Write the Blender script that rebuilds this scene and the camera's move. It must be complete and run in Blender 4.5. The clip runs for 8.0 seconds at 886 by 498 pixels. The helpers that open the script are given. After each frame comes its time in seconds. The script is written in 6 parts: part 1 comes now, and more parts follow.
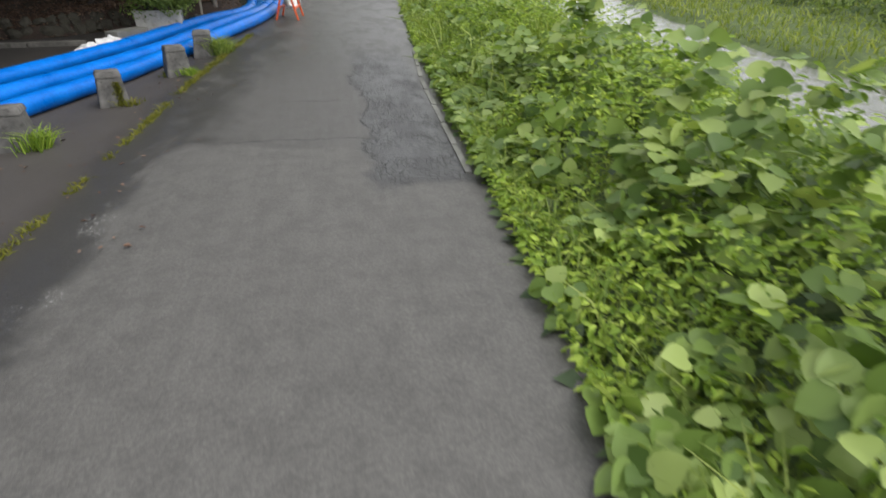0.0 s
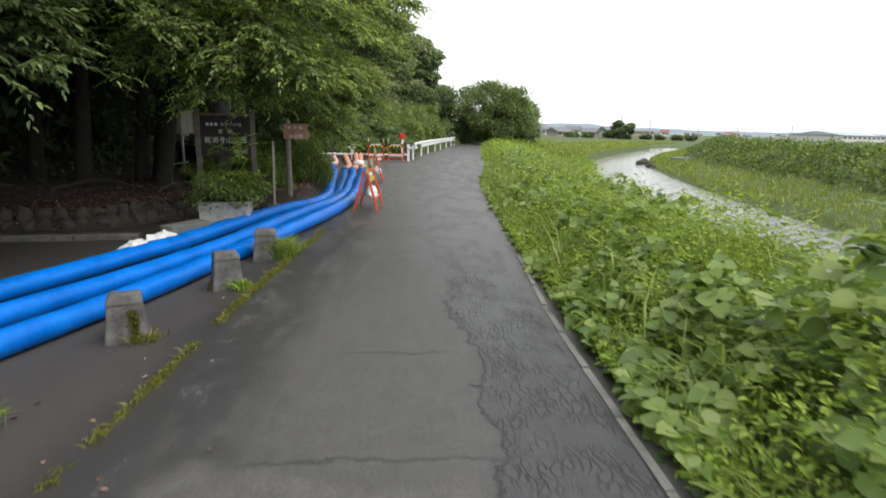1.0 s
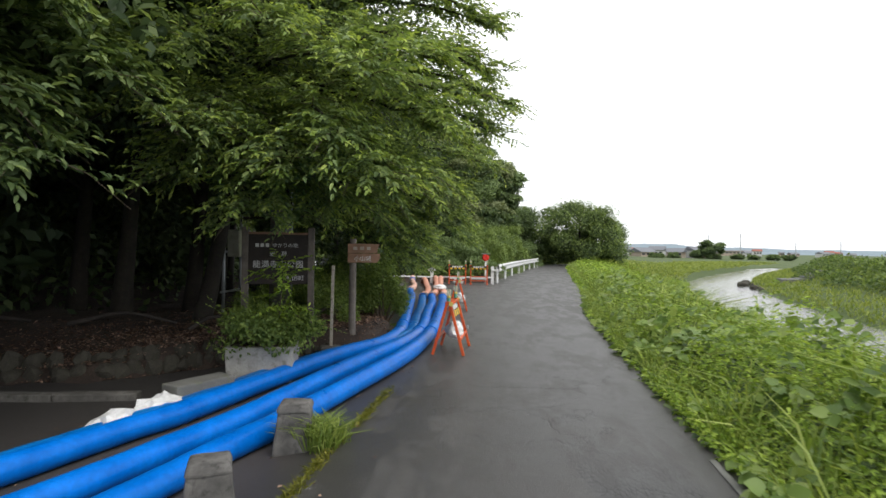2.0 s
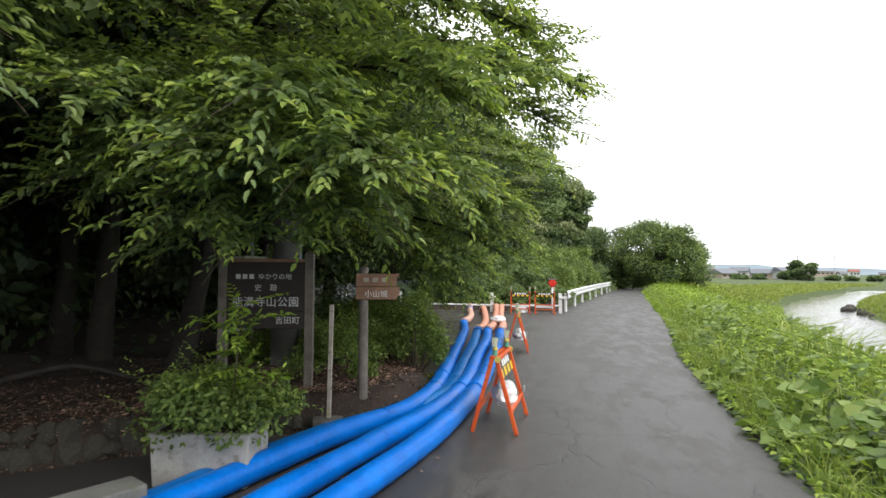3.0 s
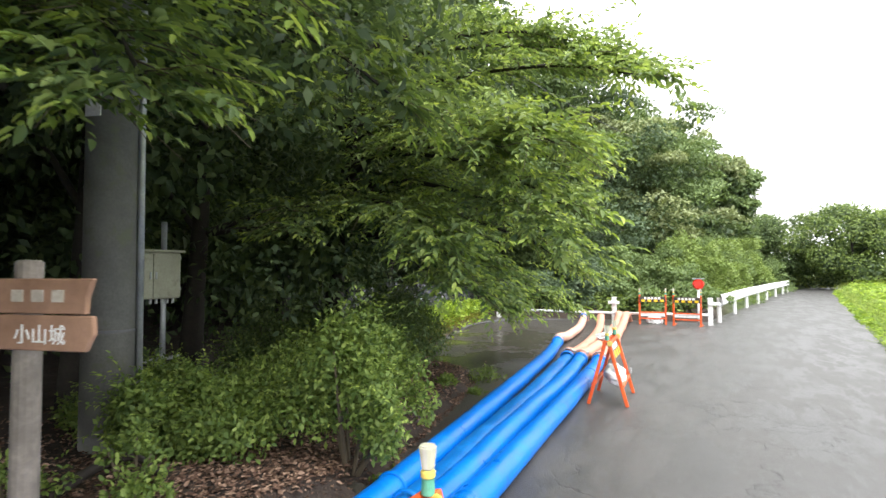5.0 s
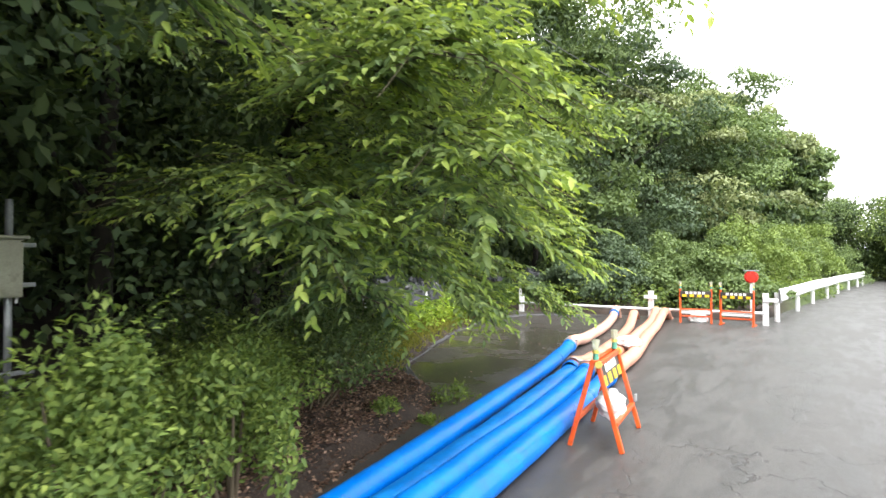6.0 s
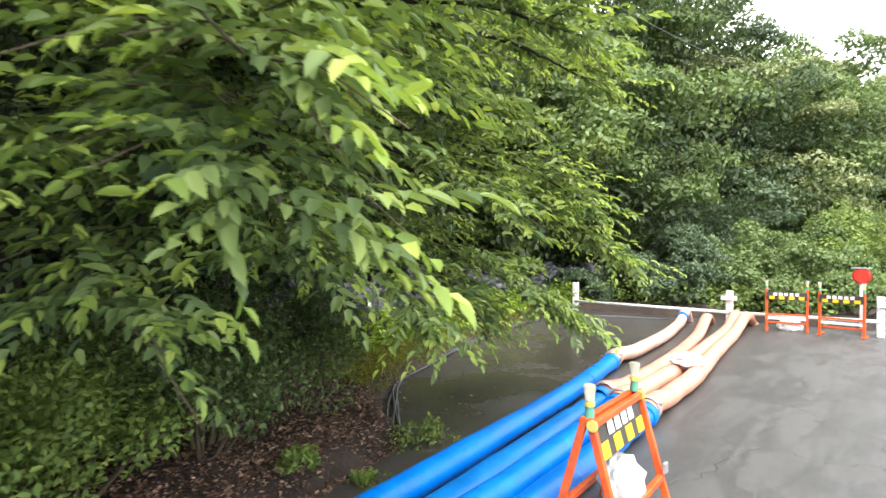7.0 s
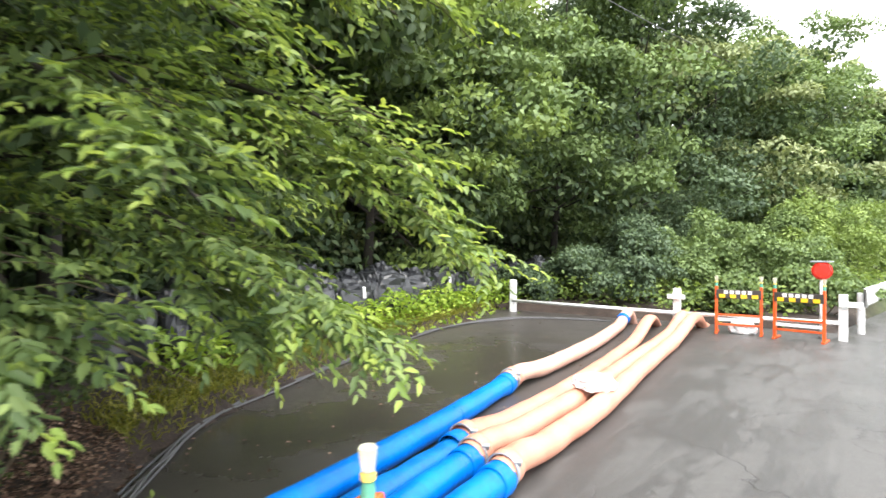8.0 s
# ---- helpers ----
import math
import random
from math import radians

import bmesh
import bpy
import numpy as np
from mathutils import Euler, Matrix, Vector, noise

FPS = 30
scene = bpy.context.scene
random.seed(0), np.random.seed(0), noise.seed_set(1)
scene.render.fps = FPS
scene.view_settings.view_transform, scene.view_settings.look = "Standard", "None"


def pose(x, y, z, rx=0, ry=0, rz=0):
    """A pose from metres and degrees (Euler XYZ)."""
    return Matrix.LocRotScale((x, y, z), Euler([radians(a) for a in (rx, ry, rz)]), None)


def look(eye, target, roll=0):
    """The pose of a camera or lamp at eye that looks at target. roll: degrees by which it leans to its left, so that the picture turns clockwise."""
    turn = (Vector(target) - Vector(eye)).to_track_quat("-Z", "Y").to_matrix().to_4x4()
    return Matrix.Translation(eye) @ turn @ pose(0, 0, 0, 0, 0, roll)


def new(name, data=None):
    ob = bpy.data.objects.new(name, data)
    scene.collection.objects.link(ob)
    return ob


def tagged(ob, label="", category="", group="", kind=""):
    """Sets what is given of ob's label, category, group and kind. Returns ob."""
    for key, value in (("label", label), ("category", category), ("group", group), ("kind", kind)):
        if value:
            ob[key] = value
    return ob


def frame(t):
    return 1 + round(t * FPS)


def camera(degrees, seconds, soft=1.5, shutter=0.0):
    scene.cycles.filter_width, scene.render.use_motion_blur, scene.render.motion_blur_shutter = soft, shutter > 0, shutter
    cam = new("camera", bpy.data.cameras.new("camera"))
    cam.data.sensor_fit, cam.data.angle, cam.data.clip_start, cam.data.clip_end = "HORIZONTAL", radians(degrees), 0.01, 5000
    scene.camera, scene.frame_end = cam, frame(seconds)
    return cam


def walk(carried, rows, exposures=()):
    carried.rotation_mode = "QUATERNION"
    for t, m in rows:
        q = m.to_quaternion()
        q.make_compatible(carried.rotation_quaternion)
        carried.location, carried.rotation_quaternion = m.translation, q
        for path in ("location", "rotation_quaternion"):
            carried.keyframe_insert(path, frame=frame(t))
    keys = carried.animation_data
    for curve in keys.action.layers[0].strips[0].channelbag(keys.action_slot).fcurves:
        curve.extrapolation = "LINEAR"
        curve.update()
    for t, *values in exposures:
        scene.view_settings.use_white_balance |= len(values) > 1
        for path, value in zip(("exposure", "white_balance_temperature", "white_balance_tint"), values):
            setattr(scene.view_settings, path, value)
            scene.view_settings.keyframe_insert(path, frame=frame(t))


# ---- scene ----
cam = camera(77.5, 8.0, shutter=0.18)
PATH = [
    (0, (0.889, -0.528, 1.403), (1.224, 1.188, 0.432), 1.1),
    (0.5, (0.75, 0.555, 1.435), (0.968, 2.406, 0.708), 1.5),
    (1, (0.641, 1.653, 1.457), (0.799, 3.601, 1.033), 1.3),
    (1.5, (0.535, 2.811, 1.438), (0.599, 4.806, 1.315), 0.9),
    (2, (0.438, 4.004, 1.428), (0.31, 6.0, 1.43), 0.8),
    (2.2, (0.402, 4.472, 1.439), (0.219, 6.463, 1.464), 0.6),
    (3.3, (0.598, 6.732, 1.536), (0.184, 8.687, 1.626), 0.4),
    (3.5, (0.642, 7.147, 1.545), (0.206, 9.097, 1.636), 0.4),
    (4, (0.777, 8.213, 1.535), (0.262, 10.143, 1.632), 0.1),
    (4.2, (0.84, 8.623, 1.535), (0.278, 10.541, 1.63), -0.0),
    (5.3, (1.072, 10.773, 1.508), (0.095, 12.517, 1.577), -0.2),
    (5.5, (1.116, 11.139, 1.525), (0.095, 12.857, 1.585), -0.1),
    (6, (1.226, 12.065, 1.548), (0.194, 13.777, 1.583), -0.0),
    (6.5, (1.193, 12.957, 1.546), (0.171, 14.676, 1.554), 0.2),
    (7, (1.162, 13.856, 1.578), (-0.099, 15.408, 1.579), 0.3),
    (7.5, (1.24, 14.85, 1.58), (-0.063, 16.367, 1.579), -0.4),
    (8, (1.225, 15.892, 1.549), (0.019, 17.488, 1.534), -0.1),
]
walk(cam, [(t, look(eye, target, roll)) for t, eye, target, roll in PATH],
     [(0, 0.1), (1.0, 0.05), (2.0, -0.1), (3.5, 0.47), (4.0, 0.55), (5.5, 1.48), (6.5, 1.4), (7.5, 1.62), (8.0, 1.58)])

# ---- world and light: a bright overcast sky ----
world = bpy.data.worlds.new("overcast_sky")
scene.world = world
world.use_nodes = True
wn = world.node_tree
wn.nodes.clear()
w_out = wn.nodes.new("ShaderNodeOutputWorld")
w_bg = wn.nodes.new("ShaderNodeBackground")
w_sky = wn.nodes.new("ShaderNodeTexSky")
w_sky.sky_type = "NISHITA"
w_sky.sun_disc = False
w_sky.sun_elevation = radians(70)
w_sky.sun_rotation = radians(120)
w_gain = wn.nodes.new("ShaderNodeVectorMath")
w_gain.operation = "SCALE"
w_gain.inputs["Scale"].default_value = 0.10
w_mix = wn.nodes.new("ShaderNodeMix")
w_mix.data_type = "RGBA"
w_mix.inputs["Factor"].default_value = 0.88
w_cloud = wn.nodes.new("ShaderNodeTexNoise")
w_cloud.inputs["Scale"].default_value = 1.6
w_cloud.inputs["Detail"].default_value = 3.0
w_ramp = wn.nodes.new("ShaderNodeValToRGB")
w_ramp.color_ramp.elements[0].position = 0.3
w_ramp.color_ramp.elements[0].color = (1.42, 1.46, 1.52, 1)
w_ramp.color_ramp.elements[1].position = 0.75
w_ramp.color_ramp.elements[1].color = (1.72, 1.72, 1.72, 1)
wn.links.new(w_sky.outputs["Color"], w_gain.inputs[0])
wn.links.new(w_gain.outputs["Vector"], w_mix.inputs["A"])
wn.links.new(w_cloud.outputs["Fac"], w_ramp.inputs["Fac"])
wn.links.new(w_ramp.outputs["Color"], w_mix.inputs["B"])
wn.links.new(w_mix.outputs["Result"], w_bg.inputs["Color"])
w_bg.inputs["Strength"].default_value = 1.0
wn.links.new(w_bg.outputs["Background"], w_out.inputs["Surface"])

sun_data = bpy.data.lights.new("sun", "SUN")
sun_data.energy = 2.3
sun_data.angle = radians(40)
sun_data.color = (1.0, 0.96, 0.9)
sun = new("sun", sun_data)
sun.matrix_world = look((14, 0, 30), (0, 12, 0))

# ---- small maths ----
rng = np.random.default_rng(7)


def ss(a, b, x):
    t = np.clip((np.asarray(x, float) - a) / (b - a), 0, 1)
    return t * t * (3 - 2 * t)


def wave(x, y, k=1.0, s=0.0):
    """A smooth uneven field, about -1 to 1."""
    x, y = np.asarray(x, float) * k, np.asarray(y, float) * k
    return (np.sin(1.3 * x + 0.7 * y + s) + np.sin(-0.8 * x + 1.7 * y + 2.1 * s + 1) + 0.7 * np.sin(2.9 * x + 2.3 * y + s * 3) + 0.6 * np.sin(3.7 * x - 3.1 * y + 4 * s)) / 3.3


def unit(v):
    return v / np.maximum(np.linalg.norm(v, axis=-1, keepdims=True), 1e-9)


# ---- plan: edges of the pavement, the river's course, the height of the land ----
XL = np.array([(-14, -14), (8.8, -14), (9.2, -5.0), (9.6, -3.4), (10.2, -2.6), (10.8, -1.95), (11.2, -1.3), (11.5, -1.02), (12.4, -0.9), (13, -0.93), (14.1, -1.25), (15.5, -1.48), (17.0, -1.8),
               (17.3, -2.3), (17.7, -2.8), (18.7, -3.3), (20, -3.8), (22.3, -4.5), (25, -4.9), (27.1, -5.6), (27.3, 0.9), (31, 1.55), (38, 2.8), (46, 4.2), (52, 5.3), (60, 7.4), (70, 11)])
XR = np.array([(-14, 1.5), (0.4, 1.72), (2, 1.86), (5, 2.02), (8, 2.15), (10.6, 2.35), (16, 2.85), (22.8, 4.0), (30, 5.0), (40, 6.4), (52, 8.1), (60, 10.2), (70, 14)])
RIVER = np.array([(-60, 11.4), (0, 11.7), (10, 12.8), (20, 14.2), (30, 16.1), (40, 18.5), (50, 21.3), (58, 23.8), (70, 28.2), (86, 36.5), (100, 45), (110, 51.5), (124, 60), (136, 67), (170, 102), (230, 190), (400, 480)])
WATER_Z = -2.2


def xl(y):
    return np.interp(y, XL[:, 0], XL[:, 1])


def xr(y):
    return np.interp(y, XR[:, 0], XR[:, 1])


def river_x(y):
    return np.interp(y, RIVER[:, 0], RIVER[:, 1])


def pave_z(x, y):
    """The height of the pavement."""
    return 0.045 * ss(3, 8, y) - 0.15 * ss(0, -1.5, x) * (1 - ss(7, 11, y))


def land_z(x, y):
    """The height of the land."""
    x, y = np.asarray(x, float), np.asarray(y, float)
    base = pave_z(x, y)
    left, right = xl(y) - x, x - xr(y)
    z = base - 0.05
    # raised planting bed and the wooded hill
    bed = (0.05 + 0.27 * ss(8.9, 10.5, y) * (1 - ss(12.3, 13.5, y)) + 0.12 * ss(12.3, 13.5, y)) * ss(8.7, 9.2, y)
    z = np.where(left > 0, base - 0.05 + (bed + 0.05) * ss(0.0, 0.16, left) + 0.05 * wave(x, y, 2.0) * ss(0.2, 1, left), z)
    foot = np.interp(y, [-20, 5, 12, 18, 24, 30, 36, 46, 60, 90], [-17, -11, -7.5, -7.0, -8.5, -9.0, -7, -4.5, 0, 10])
    z = z + np.where(left > 0, 9.0 * ss(0, 20, foot - x) + 6.0 * ss(12, 60, foot - x), 0)
    # riverside: a shoulder, the slope, the river bed, a berm, the far levee, the plain
    rc = river_x(y)
    half = 3.4
    lb, rb = rc - half, rc + half
    t = np.clip(right / np.maximum(lb - xr(y), 1), 0, 1)
    bank = base - 0.015 - (2.2 - 0.0) * ss(0.12, 1.0, t) + 0.08 * wave(x, y, 1.1, 2) * ss(0.05, 0.3, t)
    z = np.where(right > 0, bank, z)
    z = np.where(x > lb, -2.2 - 0.7 * ss(0, 1.2, x - lb) * (1 - ss(-1.2, 0, x - rb)), z)
    far = x - rb
    berm = -2.15 + 0.35 * ss(0, 1.0, far) + 0.3 * ss(1, 5, far) + 0.07 * wave(x, y, 0.9, 1)
    levee = 2.0 * ss(4.5, 11, far) + 0.1 * wave(x, y, 0.6, 5) - 1.7 * ss(17, 25, far)
    z = np.where(far > 0, berm + levee, z)
    return z


# ---- materials ----
def mat(name, rough=0.6, metal=0.0, spec=0.5):
    m = bpy.data.materials.new(name)
    m.use_nodes = True
    b = m.node_tree.nodes["Principled BSDF"]
    b.inputs["Roughness"].default_value = rough
    b.inputs["Metallic"].default_value = metal
    b.inputs["Specular IOR Level"].default_value = spec
    return m, m.node_tree, b


def node(nt, kind, **values):
    n = nt.nodes.new(kind)
    for k, v in values.items():
        n.inputs[k.replace("_", " ")].default_value = v
    return n


def ramp(nt, fac, stops):
    r = nt.nodes.new("ShaderNodeValToRGB")
    els = r.color_ramp.elements
    while len(els) < len(stops):
        els.new(0.5)
    for e, (p, c) in zip(els, stops):
        e.position, e.color = p, (*c, 1)
    nt.links.new(fac, r.inputs["Fac"])
    return r.outputs["Color"]


def mix(nt, fac, a, b, kind="MIX"):
    n = nt.nodes.new("ShaderNodeMix")
    n.data_type, n.blend_type = "RGBA", kind
    for sock, v in ((n.inputs["Factor"], fac), (n.inputs["A"], a), (n.inputs["B"], b)):
        if isinstance(v, (int, float)):
            sock.default_value = v
        elif isinstance(v, tuple):
            sock.default_value = (*v, 1)
        else:
            nt.links.new(v, sock)
    return n.outputs["Result"]


def calc(nt, op, a, b=0.0, c=0.0):
    n = nt.nodes.new("ShaderNodeMath")
    n.operation = op
    for sock, v in zip(n.inputs, (a, b, c)):
        if isinstance(v, (int, float)):
            sock.default_value = v
        else:
            nt.links.new(v, sock)
    return n.outputs["Value"]


def step(nt, v, lo, hi, a=0.0, b=1.0):
    n = nt.nodes.new("ShaderNodeMapRange")
    n.interpolation_type = "SMOOTHSTEP"
    nt.links.new(v, n.inputs["Value"])
    for k, x in (("From Min", lo), ("From Max", hi), ("To Min", a), ("To Max", b)):
        n.inputs[k].default_value = x
    return n.outputs["Result"]


def coords(nt):
    return nt.nodes.new("ShaderNodeTexCoord").outputs["Object"]


def tex_noise(nt, vec, scale, detail=4.0, rough=0.6):
    n = node(nt, "ShaderNodeTexNoise", Scale=scale, Detail=detail, Roughness=rough)
    nt.links.new(vec, n.inputs["Vector"])
    return n.outputs["Fac"]


def bump(nt, bsdf, height, strength=0.3, dist=0.01):
    n = node(nt, "ShaderNodeBump", Strength=strength, Distance=dist)
    nt.links.new(height, n.inputs["Height"])
    nt.links.new(n.outputs["Normal"], bsdf.inputs["Normal"])


def worn(name, a, b, scale=6.0, rough=0.6, metal=0.0, grain=60.0, relief=0.15, dirt=None, spec=0.5):
    """A two-tone surface with grain, blotches and some dirt."""
    m, nt, p = mat(name, rough, metal, spec)
    v = coords(nt)
    big, fine = tex_noise(nt, v, scale), tex_noise(nt, v, grain, 3)
    col = ramp(nt, big, [(0.35, a), (0.68, b)])
    col = mix(nt, step(nt, fine, 0.3, 0.75, 0.0, 0.35), col, tuple(0.6 * x for x in a))
    if dirt:
        col = mix(nt, step(nt, tex_noise(nt, v, scale * 2.7, 6), 0.52, 0.7, 0.0, 0.8), col, dirt)
    nt.links.new(col, p.inputs["Base Color"])
    nt.links.new(step(nt, big, 0.2, 0.8, max(rough - 0.12, 0.05), min(rough + 0.12, 1)), p.inputs["Roughness"])
    bump(nt, p, fine, relief, 0.004)
    return m


def leafy(name, dark, mid, light, rough=0.5, thru=0.44, spec=0.25, blot=0.4):
    """Foliage: each leaf its own shade, light passing through."""
    m, nt, p = mat(name, rough, 0, spec)
    dark, mid, light = ((1.1 * r, g, 1.5 * b) for r, g, b in (dark, mid, light))
    isl = nt.nodes.new("ShaderNodeNewGeometry").outputs["Random Per Island"]
    v = coords(nt)
    col = ramp(nt, isl, [(0.0, dark), (0.5, mid), (0.93, light), (1.0, tuple(min(1, 1.3 * x) for x in light))])
    col = mix(nt, step(nt, tex_noise(nt, v, 0.7, 3), 0.35, 0.7, 0.0, blot), col, dark)
    nt.links.new(col, p.inputs["Base Color"])
    tr = nt.nodes.new("ShaderNodeBsdfTranslucent")
    nt.links.new(mix(nt, 1.0, col, (1.0, 1.0, 0.55), "MULTIPLY"), tr.inputs["Color"])
    sh = nt.nodes.new("ShaderNodeMixShader")
    sh.inputs["Fac"].default_value = thru
    nt.links.new(p.outputs["BSDF"], sh.inputs[1])
    nt.links.new(tr.outputs["BSDF"], sh.inputs[2])
    nt.links.new(sh.outputs["Shader"], nt.nodes["Material Output"].inputs["Surface"])
    return m


def asphalt_material():
    m, nt, p = mat("wet_asphalt", 0.5)
    v = coords(nt)
    sep = nt.nodes.new("ShaderNodeSeparateXYZ")
    nt.links.new(v, sep.inputs["Vector"])
    x, y = sep.outputs["X"], sep.outputs["Y"]

    def mul(*f):
        out = f[0]
        for one in f[1:]:
            out = calc(nt, "MULTIPLY", out, one)
        return out

    def stretched(sx, sy, scale, detail, rough, turn=0.06):
        mp = node(nt, "ShaderNodeMapping", Scale=(sx, sy, 1.0), Rotation=(0, 0, turn))
        nt.links.new(v, mp.inputs["Vector"])
        return tex_noise(nt, mp.outputs["Vector"], scale, detail, rough)

    grit = tex_noise(nt, v, 150, 3, 0.7)
    chips = tex_noise(nt, v, 58, 4, 0.75)
    blot = tex_noise(nt, v, 0.8, 5, 0.62)
    streak = stretched(1.5, 0.55, 1.7, 10, 0.72)
    wipe = stretched(6.0, 0.5, 2.0, 6, 0.7)
    wob = calc(nt, "SUBTRACT", tex_noise(nt, v, 1.5, 9, 0.68), 0.5)
    xe = calc(nt, "ADD", x, mul(wob, 0.7))
    ye = calc(nt, "ADD", y, mul(wob, 0.9))
    # a dry, paler stretch in the middle of the road at its near end
    dry = mul(step(nt, xe, -0.56, -0.36), step(nt, xe, 1.86, 1.66), step(nt, calc(nt, "ADD", ye, mul(step(nt, x, 0.95, 1.15), 0.8)), 3.95, 3.65))
    # half-dried blotches further on
    dry2 = mul(step(nt, streak, 0.47, 0.60), step(nt, xe, -0.75, -0.2), 0.62)
    dry2 = mul(dry2, step(nt, calc(nt, "ADD", wipe, mul(blot, 0.5)), 0.5, 0.85, 0.35, 1.0))
    flakes = mul(step(nt, stretched(1.9, 0.5, 1.4, 12, 0.72), 0.495, 0.54), step(nt, y, 13.5, 16.0), step(nt, x, -0.3, 0.4), 0.62)
    dry2 = calc(nt, "MAXIMUM", dry2, flakes)
    worn_lane = mul(step(nt, xe, -0.3, 0.1), step(nt, xe, 1.25, 0.95), step(nt, ye, 8.0, 5.2), step(nt, wipe, 0.3, 0.6, 0.35, 0.75))
    dry = calc(nt, "MAXIMUM", dry, calc(nt, "MAXIMUM", dry2, worn_lane))
    # crazed patch along the riverside edge
    patch = mul(step(nt, xe, 1.02, 1.14), step(nt, x, 1.84, 1.72), step(nt, ye, 2.75, 3.0), step(nt, ye, 8.4, 6.6))
    col = mix(nt, dry, (0.050, 0.048, 0.046), (0.128, 0.123, 0.116))
    col = mix(nt, step(nt, wipe, 0.36, 0.66, 0.0, 0.2), col, (0.044, 0.042, 0.04))
    col = mix(nt, step(nt, tex_noise(nt, v, 5.5, 8, 0.75), 0.42, 0.62, 0.0, 0.45), col, (0.062, 0.059, 0.056))
    # the forecourt's older, browner surface
    col = mix(nt, step(nt, x, -0.72, -1.0), col, mix(nt, blot, (0.034, 0.029, 0.026), (0.092, 0.08, 0.073)))
    # the side lane under the trees: their shade painted in as near black
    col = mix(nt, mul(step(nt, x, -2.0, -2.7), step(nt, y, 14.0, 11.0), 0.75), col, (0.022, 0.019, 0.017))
    col = mix(nt, mul(patch, 0.85), col, (0.048, 0.049, 0.053))
    # damp silt along the verge
    col = mix(nt, mul(step(nt, xe, 1.78, 1.95), step(nt, y, 9.0, 6.5), 0.8), col, (0.026, 0.023, 0.02))
    col = mix(nt, step(nt, chips, 0.40, 0.62, 0.0, 0.42), col, (0.030, 0.029, 0.029))
    col = mix(nt, step(nt, grit, 0.35, 0.7, 0.0, 0.4), col, (0.03, 0.03, 0.032))
    col = mix(nt, step(nt, calc(nt, "ADD", mul(chips, 0.6), mul(grit, 0.4)), 0.57, 0.66, 0.0, 0.4), col, (0.21, 0.205, 0.195))
    # worn white chippings in a line beside the joint
    line = mul(step(nt, x, -0.68, -0.56), step(nt, x, -0.36, -0.48), step(nt, y, 8.5, 6.5), step(nt, chips, 0.56, 0.62), step(nt, tex_noise(nt, v, 2.1, 3), 0.5, 0.6))
    col = mix(nt, mul(line, 0.8), col, (0.42, 0.42, 0.41))
    vor = node(nt, "ShaderNodeTexVoronoi", Scale=24.0, Randomness=1.0)
    vor.feature = "DISTANCE_TO_EDGE"
    warp = nt.nodes.new("ShaderNodeVectorMath")
    warp.operation = "ADD"
    nz = node(nt, "ShaderNodeTexNoise", Scale=3.5, Detail=6.0)
    nt.links.new(v, nz.inputs["Vector"])
    sc = nt.nodes.new("ShaderNodeVectorMath")
    sc.operation = "SCALE"
    sc.inputs["Scale"].default_value = 0.22
    nt.links.new(nz.outputs["Color"], sc.inputs[0])
    nt.links.new(v, warp.inputs[0])
    nt.links.new(sc.outputs["Vector"], warp.inputs[1])
    long_map = node(nt, "ShaderNodeMapping", Scale=(1.0, 0.42, 1.0))
    nt.links.new(warp.outputs["Vector"], long_map.inputs["Vector"])
    nt.links.new(long_map.outputs["Vector"], vor.inputs["Vector"])
    crack = mul(step(nt, vor.outputs["Distance"], 0.13, 0.0), patch, step(nt, tex_noise(nt, v, 3.3, 5), 0.38, 0.58))
    # the torn rim of the crazed patch and two cracks across the lane
    rim = mul(step(nt, calc(nt, "ABSOLUTE", calc(nt, "SUBTRACT", xe, 1.08)), 0.02, 0.004), step(nt, y, 3.2, 3.5), step(nt, y, 7.2, 6.4))
    fine_wob = mul(calc(nt, "SUBTRACT", tex_noise(nt, v, 4.0, 6, 0.7), 0.5), 0.22)
    yf = calc(nt, "ADD", y, fine_wob)
    for at, x0, x1 in ((5.05, 0.2, 1.1), (3.88, -0.15, 1.4), (9.6, 0.3, 1.6)):
        cross = mul(step(nt, calc(nt, "ABSOLUTE", calc(nt, "SUBTRACT", yf, at)), 0.022, 0.003), step(nt, x, x0, x0 + 0.25), step(nt, x, x1, x1 - 0.25), 0.75)
        rim = calc(nt, "MAXIMUM", rim, cross)
    crack = calc(nt, "MAXIMUM", crack, rim)
    # long cracks over the whole road
    vor2 = node(nt, "ShaderNodeTexVoronoi", Scale=0.75, Randomness=1.0)
    vor2.feature = "DISTANCE_TO_EDGE"
    sc2 = nt.nodes.new("ShaderNodeVectorMath")
    sc2.operation = "SCALE"
    sc2.inputs["Scale"].default_value = 0.5
    nt.links.new(nz.outputs["Color"], sc2.inputs[0])
    warp2 = nt.nodes.new("ShaderNodeVectorMath")
    warp2.operation = "ADD"
    nt.links.new(v, warp2.inputs[0])
    nt.links.new(sc2.outputs["Vector"], warp2.inputs[1])
    nt.links.new(warp2.outputs["Vector"], vor2.inputs["Vector"])
    long_crack = mul(step(nt, vor2.outputs["Distance"], 0.009, 0.001), step(nt, tex_noise(nt, v, 0.7, 4), 0.40, 0.5), step(nt, y, 7.0, 9.0), step(nt, x, -0.3, 0.3))
    crack = calc(nt, "MAXIMUM", crack, mul(long_crack, 0.8))
    col = mix(nt, mul(crack, 0.72), col, (0.012, 0.012, 0.013))
